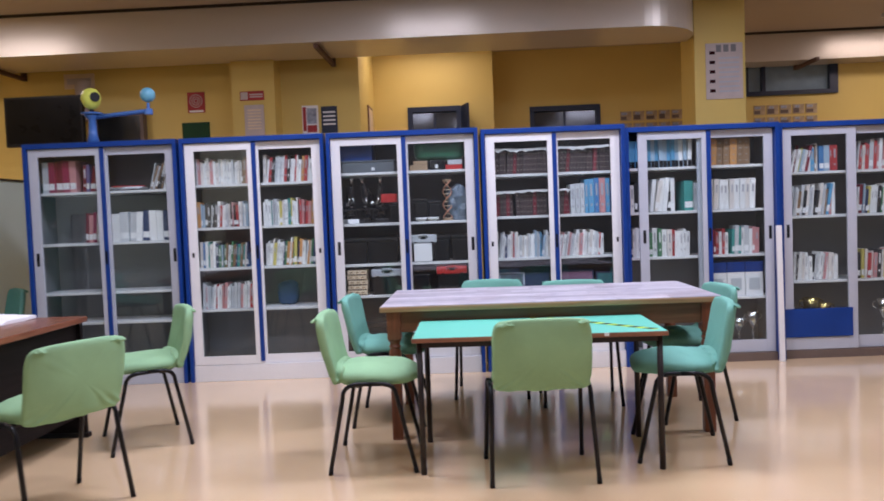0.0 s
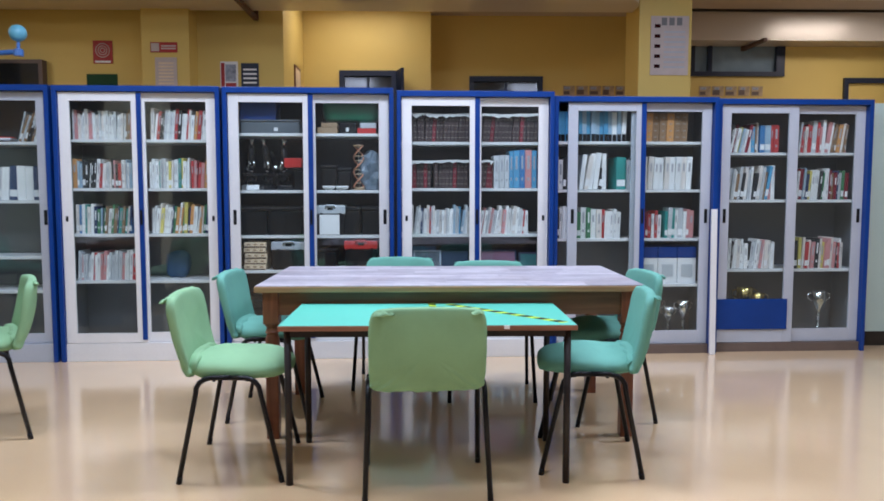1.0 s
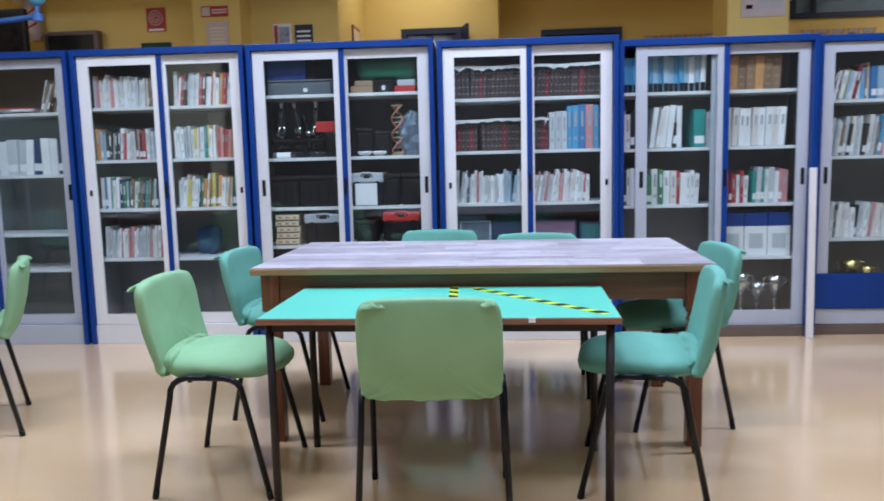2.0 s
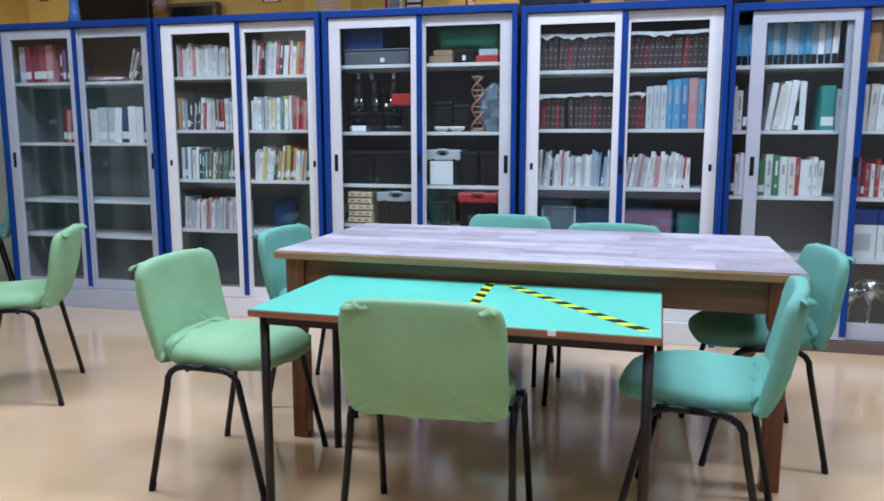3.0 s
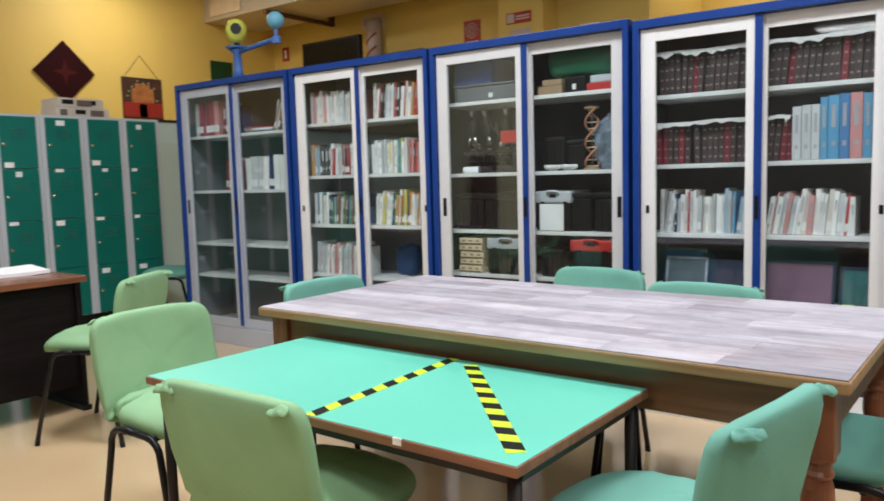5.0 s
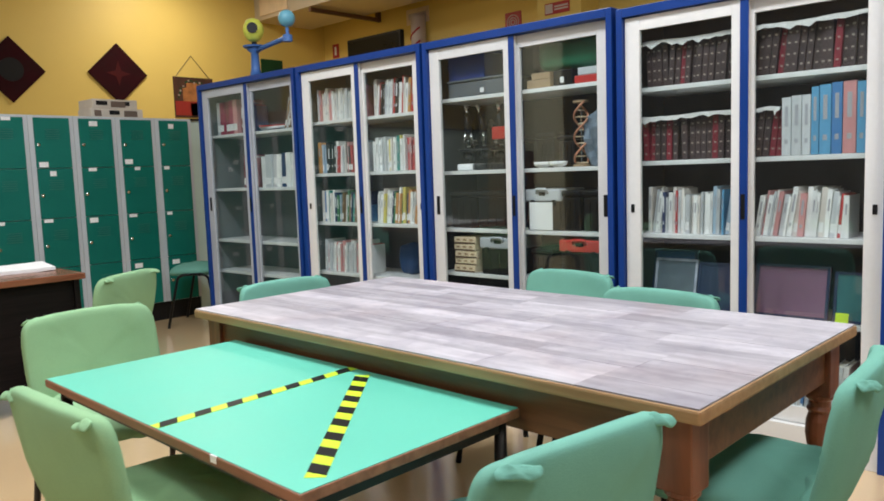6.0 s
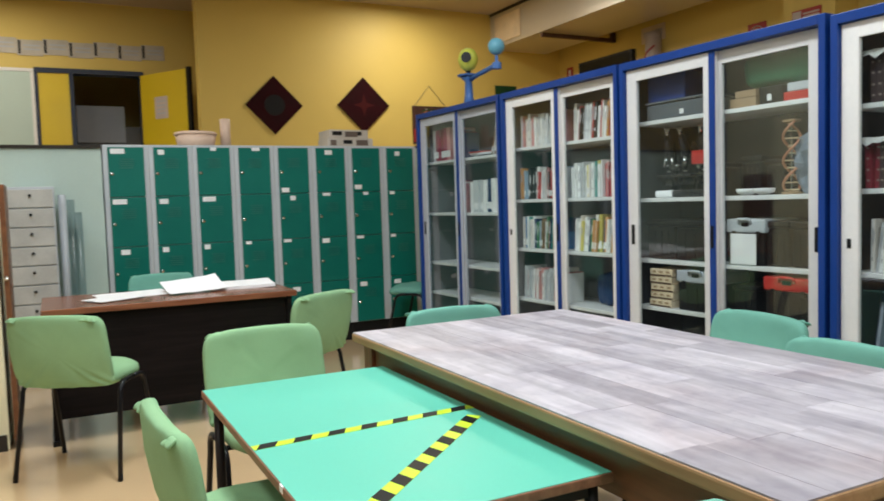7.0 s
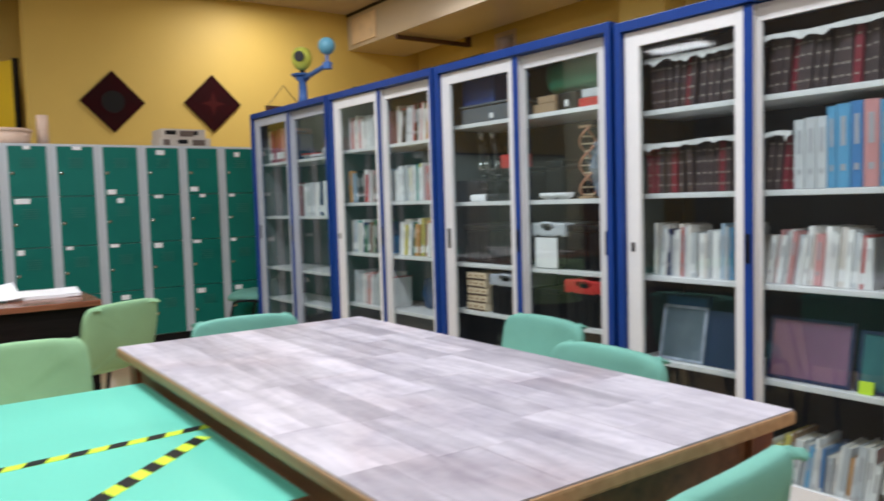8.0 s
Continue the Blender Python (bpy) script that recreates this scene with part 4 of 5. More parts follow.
def chair_parts(cloth, seed, label):
    """A stacking chair facing +y: black tubular legs, padded seat and back under loose cloth covers."""
    c = thing("chair", label, "chair", "green chairs")
    rng = Vector((seed * 3.7, seed * 1.3, seed * 2.1))

    def seat_shape(p):
        q = p.copy()
        front = max(0, p.y / 0.24 - 0.35)
        q.z += 0.010 * noise.noise(p * 9 + rng) - 0.075 * front ** 2 - 0.012 * (p.x / 0.225) ** 2
        q.z += 0.004 * noise.noise(p * 34 + rng) + 0.02 * max(0, -p.y / 0.24 - 0.6)
        q.x *= 1 - 0.16 * max(0, p.y / 0.225) ** 2
        q.x += 0.006 * noise.noise(p * 14 + rng)
        return q + Vector((0, 0.012, 0.495))

    part("seat", pad(bmesh.new(), 0.230, 0.228, 0.050, 0.7, 0.52, seat_shape, 48, 16), cloth, c, smooth=True)

    def back_shape(p):
        u, v = p.x / 0.24, p.y / 0.185
        x, z, y = p.x, p.y, -p.z * (1 - 0.45 * max(0, -v - 0.35))
        z *= 1 - 0.06 * max(0, -v)
        x *= 1 - 0.02 * max(0, v) ** 2
        x *= 1 + 0.12 * min(1, max(0, (-v - 0.72) / 0.28))
        z += 0.016 * max(0, abs(u) - 0.72) * max(0, v - 0.3) * 5 - 0.008 * u * u
        y += 0.030 * u * u - 0.040 * v + 0.012 * v * v
        wrinkle = 0.011 * math.sin(95 * z + 26 * abs(u) + 5 * noise.noise(p * 7 + rng)) * max(0, -v - 0.35)
        y += wrinkle + 0.007 * noise.noise(p * 8 + rng) + 0.0025 * noise.noise(p * 30 + rng)
        return Vector((x, y - 0.252, z + 0.632))

    back = part("backrest", pad(bmesh.new(), 0.24, 0.185, 0.030, 0.45, 0.32, back_shape, 64, 16), cloth, c, smooth=True)
    for sd in (-1, 1):
        big = 1.45 if sd == (-1 if seed % 2 else 1) else 0.85
        bm = pad(bmesh.new(), 0.030 * big, 0.015, 0.0065, 0.9, 0.8, lambda p: Vector((p.x, p.y + 0.006 * math.sin(p.x * 70 + seed), p.z + 0.22 * p.x * sd + 0.003 * math.sin(p.x * 210 + p.y * 90 + seed))), 24, 10)
        bmesh.ops.transform(bm, matrix=pose(sd * (0.219 - 0.030 * big), -0.283 - 0.002 * seed, 0.7945 + 0.003 * (seed - 2), 40, sd * 11, 9 * sd - 4 * seed), verts=bm.verts)
        part("cover_fold", bm, cloth, back, smooth=True)

    def bunch(p):
        ridge = math.sin(70 * p.z + 42 * abs(p.x) + 30 * p.y + 6 * noise.noise(p * 11 + rng))
        return p + Vector((0.004 * ridge, 0.007 * ridge + 0.018 * (p.x / 0.22) ** 2, 0.006 * ridge * abs(p.x) / 0.22)) + Vector((0, -0.186, 0.500))

    part("cover_crease", pad(bmesh.new(), 0.212, 0.030, 0.046, 0.6, 0.6, bunch, 72, 20), cloth, c, smooth=True)
    for sd in (-1, 1):
        x = 0.244 * sd
        part("leg", tube(bmesh.new(), [(sd * 0.258, 0.218, 0.012), (x, 0.128, 0.40), (x, 0.122, 0.425), (x, 0.108, 0.444), (x, 0.088, 0.456), (x, 0.06, 0.462), (x, 0.0, 0.463)], 0.0115, 12), M_STEEL, c, "black steel front leg", True)
        part("leg", tube(bmesh.new(), [(sd * 0.258, -0.226, 0.012), (x, -0.150, 0.39), (x, -0.146, 0.42), (x, -0.132, 0.443), (x, -0.11, 0.457), (x, -0.08, 0.464), (x, 0.0, 0.464)], 0.0115, 12), M_STEEL, c, "black steel rear leg", True)
        part("back_bar", tube(bmesh.new(), [(sd * 0.15, 0.08, 0.455), (sd * 0.15, -0.14, 0.455), (sd * 0.15, -0.19, 0.48), (sd * 0.15, -0.215, 0.56)], 0.011, 8), M_STEEL, c, "black steel back support", True)
        for fy in (0.219, -0.227):
            part("foot_cap", tube(bmesh.new(), [(sd * 0.2585, fy, 0.0), (sd * 0.2575, fy - 0.006 * (1 if fy > 0 else -1), 0.03)], 0.0126, 8), M_BLACK, c, "black rubber foot", True)
    for yy in (0.075, -0.07):
        part("cross_bar", tube(bmesh.new(), [(-0.244, yy, 0.455), (0.244, yy, 0.455)], 0.010, 8), M_STEEL, c, smooth=True)
    return c


first_light = chair_parts(M_CLOTH, 1, "black steel chair with loose light green cover, at green table")
first_light.matrix_basis = pose(0.652, 3.705, 0, 0, 0, 3.0)
second_light = chair_parts(M_CLOTH, 2, "black steel chair with pale green cover, beside green table")
second_light.matrix_basis = pose(-0.202, 3.966, 0, 0, 0, -88.5)
first_teal = chair_parts(M_TEAL, 3, "black steel chair with teal green cover, beside green table")
first_teal.matrix_basis = pose(1.425, 3.998, 0, 0, 0, 82)
for ob, m, text in (
    (first_teal, pose(1.661, 4.741, 0, 0, 0, 97), "black steel chair with a teal green cover, at the large table"),
    (first_teal, pose(-0.205, 4.82, 0, 0, 0, -91), "black steel chair with a teal green cover, at the large table"),
    (first_teal, pose(0.465, 5.43, 0, 0, 0, 176), "black steel chair with a teal green cover, beside the bookcases"),
    (first_teal, pose(1.06, 5.15, 0, 0, 0, 179), "black steel chair with a teal green cover, beside the bookcases"),
    (first_teal, pose(-3.88, 6.24, 0, 0, 0, 135), "black steel chair with a dark teal cover, before the lockers"),
    (first_teal, pose(-3.30, 3.95, 0, 0, 0, -90), "black steel chair with a teal cover, behind the desk"),
    (second_light, pose(-1.704, 4.427, 0, 0, 0, 121), "black steel chair with a pale green cover, turned to the desk"),
    (second_light, pose(-1.672, 3.344, 0, 0, 0, 60.6), "black steel chair with a pale green cover, at the desk"),
):
    tagged(copy_thing(ob, m), text)

# ---- large table ----
TX0, TX1, TY0, TY1, TZ = -0.204, 1.770, 4.243, 5.243, 0.798
table = thing("large_table", "large wooden table with turned legs and a plank-pattern top", "table", "", pose(TX0, TY0, 0))
TW, TD = TX1 - TX0, TY1 - TY0
top = part("tabletop", abox(0, TW, 0, TD, TZ - 0.034, TZ - 0.004, bevel=0.006), M_EDGE, table, "light wooden top edge")
bm = bmesh.new()
for q in ((0.09, TW - 0.09, 0.05, 0.075), (0.09, TW - 0.09, TD - 0.075, TD - 0.05), (0.05, 0.075, 0.09, TD - 0.09), (TW - 0.075, TW - 0.05, 0.09, TD - 0.09)):
    part("apron", abox(*q, TZ - 0.155, TZ - 0.034), M_APRON, table, "brown wooden apron")
for lx in (0.075, TW - 0.075):
    for ly in (0.075, TD - 0.075):
        bm = box(bmesh.new(), lx - 0.04, lx + 0.04, ly - 0.04, ly + 0.04, TZ - 0.20, TZ - 0.034, bevel=0.004)
        lathe(bm, [(0.030, 0.545), (0.036, 0.555), (0.030, 0.565), (0.030, 0.58), (0.038, 0.588), (0.038, 0.60), (0.032, 0.604)], 18, (lx, ly, 0))
        lathe(bm, [(0.026, 0.43), (0.033, 0.45), (0.038, 0.48), (0.036, 0.52), (0.028, 0.546)], 18, (lx, ly, 0))
        box(bm, lx - 0.032, lx + 0.032, ly - 0.032, ly + 0.032, 0.0, 0.432, bevel=0.006)
        part("leg", bm, M_WOOD, table, "turned dark red wooden leg")
# printed strips of the vinyl sheet
rng = random.Random(5)
inset, rows_n = 0.005, 10
rh = (TD - 2 * inset) / rows_n
for r in range(rows_n):
    x = inset
    first = True
    while x < TW - inset - 1e-4:
        ln = rng.uniform(0.15, 0.6) if first else rng.uniform(0.30, 0.52)
        first = False
        xe = min(x + ln, TW - inset)
        if TW - inset - xe < 0.12:
            xe = TW - inset
        z1 = TZ - 0.0005 + rng.uniform(0, 0.0005)
        part("plank", abox(x, xe - 0.0004, inset + r * rh, inset + (r + 1) * rh - 0.0004, TZ - 0.004, z1), M_VINYL, top)
        x = xe

# ---- green table ----
GX0, GX1, GY0, GY1, GZ = 0.028, 1.303, 3.636, 4.275, 0.705
desk_g = thing("school_table", "mint green laminate school table with steel legs", "table", "", pose(GX0, GY0, 0))
GW, GD = GX1 - GX0, GY1 - GY0
part("tabletop", abox(0, GW, 0, GD, GZ - 0.024, GZ - 0.0015, bevel=0.004), M_GEDGE, desk_g, "brown wooden edge")
part("laminate", abox(0.004, GW - 0.004, 0.004, GD - 0.004, GZ - 0.0015, GZ), M_MINT, desk_g, "mint green laminate sheet")
for lx in (0.035, GW - 0.035):
    for ly in (0.045, GD - 0.035):
        part("leg", tube(bmesh.new(), [(lx, ly, 0.0), (lx, ly, GZ - 0.024)], 0.0155, 10), M_GUN, desk_g, "dark brown steel leg", True)
for q in ((0.035, GW - 0.035, 0.035, 0.055), (0.035, GW - 0.035, GD - 0.045, GD - 0.025), (0.025, 0.045, 0.06, GD - 0.05), (GW - 0.045, GW - 0.025, 0.06, GD - 0.05)):
    part("rail", abox(*q, GZ - 0.055, GZ - 0.0245), M_GUN, desk_g, "dark brown steel rail")


def hazard_tape(a, b, width, name_label):
    a, b = Vector(a), Vector(b)
    ln = (b - a).length
    ang = math.degrees(math.atan2(b.y - a.y, b.x - a.x))
    t = thing("hazard_tape", name_label, "tape", "hazard tapes", pose(a.x, a.y, GZ + 0.0003, 0, 0, ang))
    part("strip", abox(0, ln, -width / 2, width / 2, 0, 0.0006), M_YTAPE, t, "yellow strip")
    step, n, slant = 0.092, int(ln / 0.092) + 1, 0.02
    for k in range(n):
        x = 0.01 + k * step
        if x + 0.046 + slant > ln:
            break
        bm = bmesh.new()
        vs = [bm.verts.new(v) for v in ((x, -width / 2, 0.0011), (x + 0.046, -width / 2, 0.0011), (x + 0.046 + slant, width / 2, 0.0011), (x + slant, width / 2, 0.0011))]
        lo = [bm.verts.new((v.co.x, v.co.y, 0.0005)) for v in vs]
        bm.faces.new(vs)
        bm.faces.new(lo[::-1])
        for i in range(4):
            bm.faces.new((vs[i], lo[i], lo[(i + 1) % 4], vs[(i + 1) % 4]))
        part("stripe", bm, M_BLACK, t, "black slanted stripe")


hazard_tape((0.684, 4.272), (0.722, 3.641), 0.036, "yellow and black hazard tape across the green table")
hazard_tape((0.768, 4.235), (1.262, 3.700), 0.042, "yellow and black hazard tape running slantwise")
solid("sticker", abox(-0.012, 0.012, -0.001, 0.003, -0.008, 0.008), M_PAPER, "torn white sticker on the table edge", "sticker", "", pose(1.0, GY0, GZ - 0.008))

# ---- desk ----
DX0, DX1, DY0, DY1, DZ = -2.86, -2.115, 3.15, 4.585, 0.765
desk = thing("writing_desk", "dark brown wooden desk with a red-brown top", "desk", "", pose(DX0, DY0, 0))
DW, DD = DX1 - DX0, DY1 - DY0
part("desktop", abox(0, DW, 0, DD, DZ - 0.035, DZ, bevel=0.005), M_DESK, desk, "red-brown veneered top")
part("modesty_panel", abox(DW - 0.07, DW - 0.045, 0.06, DD - 0.06, 0.14, DZ - 0.035), M_DESKDARK, desk, "dark front panel")
for yy in (0.03, DD - 0.06):
    part("side_panel", abox(0.05, DW - 0.02, yy, yy + 0.03, 0.03, DZ - 0.035), M_DESKDARK, desk, "dark end panel")
    part("foot", abox(0.02, DW - 0.005, yy - 0.01, yy + 0.04, 0.0, 0.03, bevel=0.004), M_BLACK, desk)


def paper(px, py, z, w, h, thick, turn, lift, curl, label):
    """A sheet or a pile of sheets lying on the desk; its far edge may be lifted and curled."""
    bm = bmesh.new()
    n = 12
    grid = []
    for i in range(n + 1):
        s = 1 - i / n
        grid.append([bm.verts.new((-w / 2 + w * i / n, -h / 2 + h * j / n, thick + lift * s ** 1.4 * (0.75 + 0.25 * j / n) + curl * (j / n) ** 4 + 0.0025 * noise.noise(Vector((i * 0.4, j * 0.4, px * 9))))) for j in range(n + 1)])
    for i in range(n):
        for j in range(n):
            bm.faces.new((grid[i][j], grid[i + 1][j], grid[i + 1][j + 1], grid[i][j + 1]))
    ob = solid("paper_sheet", bm, M_PAPER, label, "paper", "papers on the desk", pose(px, py, z, 0, 0, turn))
    ob.modifiers.new("thickness", "SOLIDIFY").thickness = thick


paper(-2.58, 3.66, DZ + 0.001, 0.30, 0.42, 0.004, 8, 0.004, 0.003, "loose white paper sheet flat on the desk")
paper(-2.40, 3.54, DZ + 0.006, 0.21, 0.30, 0.002, 30, 0.003, 0.004, "loose white paper sheet flat on the desk")
paper(-2.58, 4.34, DZ + 0.001, 0.30, 0.40, 0.020, -5, 0.012, 0.004, "pile of white papers lying on the desk")
paper(-2.50, 4.02, DZ + 0.010, 0.24, 0.36, 0.003, 8, 0.075, 0.012, "open white booklet with a raised page")

wp = thing("wooden_board", "brown wooden board with a latch, beside the pillar", "board", "", pose(-2.21, 2.985, 0))
part("board", abox(-0.30, 0.012, 0, 0.028, 0, 1.46, bevel=0.003), M_APRON, wp)
part("latch", tube(bmesh.new(), [(0.012, 0.014, 0.95), (0.045, 0.014, 0.95)], 0.012, 8), M_CHROME, wp, "metal latch", True)

# ---- lockers ----
HERE = LEVEL
LX, LZ0, LZ1 = -4.27, 0.17, 1.845
LY0, LP = 3.63, 0.3535
# paper tags by column and row from the top: place along the door, width, depth below its upper edge
WIDE, MID, SMALL = 0.11, 0.07, 0.05
TAGS = {
    (0, 0): [(0.06, WIDE, 0.012)], (0, 1): [(0.06, WIDE, 0.015)], (0, 2): [(0.22, MID, 0.02)],
    (1, 0): [(0.12, SMALL, 0.02)], (1, 1): [(0.10, MID, 0.02)], (1, 2): [(0.12, SMALL, 0.015)], (1, 3): [(0.2, MID, 0.02)],
    (2, 0): [(0.40, SMALL, 0)], (2, 1): [(0.10, WIDE, 0.01)], (2, 2): [(0.08, SMALL, 0.01)],
    (3, 0): [(0.42, MID, 0)], (3, 2): [(0.10, SMALL, 0)], (3, 3): [(0.3, MID, 0.02)],
    (4, 0): [(0.06, MID, 0.36)], (4, 1): [(0.34, SMALL, 0.02)], (4, 2): [(0.06, MID, 0.0)], (4, 3): [(0.3, MID, 0.03)],
    (5, 0): [(0.30, MID, 0.02)], (5, 1): [(0.18, MID, 0)], (5, 2): [(0.10, MID, 0.01)],
    (6, 0): [(0.05, MID, 0.345)], (6, 1): [(0.35, SMALL, 0)], (6, 2): [(0.06, MID, 0)], (6, 3): [(0.12, MID, 0.03)],
    (7, 0): [(0.30, SMALL, 0.03)], (7, 1): [(0.06, SMALL, 0)], (7, 2): [(0.05, SMALL, 0)], (7, 3): [(0.12, MID, 0.03)],
}
for k in range(8):
    y0 = LY0 + k * LP
    lk = thing("locker", "grey steel locker column with four green doors", "locker", "green lockers", pose(LX, y0, 0))
    bm = box(bmesh.new(), -0.48, 0.0, 0, LP - 0.002, LZ0, LZ1, bevel=0.003)
    part("body", bm, M_LGREY, lk)
    part("plinth", abox(-0.46, -0.03, 0, LP - 0.002, 0, LZ0 - 0.002), M_BLACK, lk, "black plinth")
    hh = (LZ1 - 0.02 - LZ0) / 4
    for r in range(4):
        z0 = LZ0 + r * hh + 0.004
        z1 = z0 + hh - 0.005
        d = part("door", abox(0.001, 0.014, 0.038, LP - 0.038, z0, z1, bevel=0.003), M_LOCKER, lk, "dark green steel door")
        for v in range(5):
            zz = z1 - 0.10 - v * 0.018
            part("vent_slot", abox(0.013, 0.018, 0.12 + 0.012 * (v % 2), LP - 0.12, zz, zz + 0.005), M_VENT, d)
        part("lock", tube(bmesh.new(), [(0.013, 0.062, z0 + 0.19), (0.026, 0.062, z0 + 0.19)], 0.013, 10), M_CHROME, d, "small metal lock", True)
        for ya, w, drop in TAGS.get((k, 3 - r), ()):
            ya, zt = 0.04 + ya * (LP - 0.08), z1 - drop
            part("name_tag", abox(0.0142, 0.0155, ya, ya + w, zt - (0.042 if drop else 0.028), zt), M_PAPER, d, "blank white paper tag")

structure("partition_west", abox(LX - 0.48, LX - 0.02, -1.0, LY0 - 0.01, 0.0, 1.815), M_PANEL, "pale green partition beside the lockers", "partition")
structure("partition_west_cap", abox(LX - 0.50, LX, -1.0, LY0 - 0.01, 1.815, 1.84), M_DARKTRIM, "dark cap on the pale partition", "trim")
structure("partition_corner", abox(LX - 0.20, LX - 0.02, LY0 + 8 * LP + 0.004, 8.6, 0.0, 1.83), M_PANEL, "pale green partition behind the bookcases", "partition")
structure("partition_corner_cap", abox(LX - 0.22, LX, LY0 + 8 * LP + 0.004, 8.6, 1.83, 1.85), M_DARKTRIM, "dark cap on the corner partition", "trim")
structure("partition_east", abox(4.16, 7.9, 6.55, 6.70, 0.12, 1.97), M_PANEL, "pale green partition beyond the bookcases", "partition")
structure("partition_east_base", abox(4.16, 7.9, 6.56, 6.69, 0.0, 0.12), M_DARKTRIM, "dark base of the pale partition", "baseboard")

# drawer tower and rolled sheets
HERE = moved(0.13, -0.09)
dr = thing("drawer_unit", "pale grey drawer tower standing before the partition", "drawers", "", pose(-4.40, 3.02, 0))
part("body", abox(0, 0.34, 0, 0.33, 0, 1.50, bevel=0.004), M_LGREY, dr)
for k in range(10):
    z0 = 0.04 + k * 0.145
    d = part("drawer", abox(0.341, 0.356, 0.012, 0.318, z0, z0 + 0.135, bevel=0.004), mat("drawer_front", (0.50, 0.49, 0.46), 0.5) if k == 0 else bpy.data.materials["drawer_front"], dr, "pale drawer front")
    part("knob", tube(bmesh.new(), [(0.355, 0.165, z0 + 0.09), (0.372, 0.165, z0 + 0.09)], 0.011, 8), M_BLACK, d, "black knob", True)
for k, (dy, h) in enumerate(((3.40, 1.44), (3.46, 1.40), (3.51, 1.30))):
    solid("rolled_sheet", lathe(bmesh.new(), [(0.028, 0), (0.028, h)], 14), M_CLEAR if k else M_LGREY, "clear rolled plastic sheet standing upright", "roll", "rolled sheets", pose(-4.25, dy, 0), True)

# ---- on top of the bookcases ----
HERE = BOOKCASE_ROW
orr = thing("orrery", "blue orrery with a yellow sun and a small globe", "orrery", "", pose(-2.87, 6.31, 2.0315))
part("foot", lathe(bmesh.new(), [(0.075, 0), (0.075, 0.012), (0.055, 0.02)], 20), M_ORRBLUE, orr, smooth=False)
part("stand", lathe(bmesh.new(), [(0.052, 0.02), (0.035, 0.10), (0.030, 0.22), (0.06, 0.245), (0.06, 0.262)], 20), M_ORRBLUE, orr, "blue tapered stand", True)
part("tray", lathe(bmesh.new(), [(0.085, 0.262), (0.09, 0.275), (0.03, 0.285)], 20), M_ORRBLUE, orr)
sun = part("sun", lathe(bmesh.new(), [(0.02, 0.305), (0.052, 0.325), (0.073, 0.36), (0.082, 0.40), (0.073, 0.44), (0.052, 0.472), (0.02, 0.486)], 24), M_LEMON, orr, "lemon yellow lamp ball", True)
part("neck", tube(bmesh.new(), [(0, 0, 0.28), (0, 0, 0.31)], 0.02, 10), M_BLACK, orr)
part("opening", tube(bmesh.new(), [(0.050, -0.045, 0.402), (0.062, -0.055, 0.403)], 0.041, 18), M_BLACK, sun, "dark round opening", False)
part("arm", tube(bmesh.new(), [(0.03, 0, 0.238), (0.20, -0.02, 0.25), (0.50, -0.06, 0.265), (0.54, -0.065, 0.266)], 0.019, 8, 1.0), M_ORRBLUE, orr, "blue swinging arm", True)
part("hub", lathe(bmesh.new(), [(0.035, 0.235), (0.035, 0.28), (0.012, 0.29), (0.012, 0.335)], 14, (0.51, -0.06, 0)), M_ORRBLUE, orr)
part("globe", pad(bmesh.new(), 0.062, 0.062, 0.062, 1, 1, lambda p: p + Vector((0.51, -0.06, 0.40)), 24, 14), M_SKYBLUE, orr, "small sky blue globe", True)

# ---- hall: things on the far walls ----
HERE = moved(-0.03, 0, 0.05)
tv = thing("television", "black flat television on the back wall", "television", "", pose(-5.60, 9.55, 2.36))
part("body", abox(0, 1.03, -0.04, 0.03, 0, 0.64, bevel=0.008), M_BLACK, tv)
part("wall_arm", abox(0.45, 0.58, 0.031, 0.65, 0.26, 0.38), M_BLACK, tv, "black wall arm")
part("screen", abox(0.03, 1.00, -0.044, -0.039, 0.04, 0.61), mat("dark_screen", (0.004, 0.004, 0.005), 0.3, spec=0.12), tv, "dark switched-off screen")


def wall_sign(name, x, y, z, w, h, m, label, category, bars=(), axis="y"):
    """A flat sign with its own printed bars; bars: (x0, x1, z0, z1, material) in shares of its size."""
    mm = pose(x, y, z) if axis == "y" else pose(x, y, z, 0, 0, 90)
    s = thing(name, label, category, "", mm)
    part("board", abox(0, w, -0.012, 0, 0, h, bevel=0.002), m, s)
    for x0, x1, z0, z1, bmat in bars:
        part("print", abox(x0 * w, x1 * w, -0.0145, -0.0118, z0 * h, z1 * h), bmat, s)
    return s


hose = wall_sign("hydrant_sign", -3.45, 10.2, 2.80, 0.24, 0.28, M_SIGNRED, "red fire hose sign with a white coil", "sign", [(0.1, 0.9, 0.03, 0.12, M_PAPER)])
for r in (0.085, 0.055, 0.028):
    part("coil", tube(bmesh.new(), [(0.12 + r * math.cos(a * 0.3307), -0.015, 0.16 + r * math.sin(a * 0.3307)) for a in range(20)], 0.006, 5), M_LILAC, hose, "pale ring")
wall_sign("prohibition_sign", -2.62, 9.86, 2.88, 0.32, 0.12, M_SIGNRED, "red and white prohibition sign on the pilaster", "sign", [(0.03, 0.33, 0.1, 0.9, M_LILAC), (0.4, 0.95, 0.55, 0.7, M_LILAC), (0.4, 0.95, 0.3, 0.45, M_LILAC)])
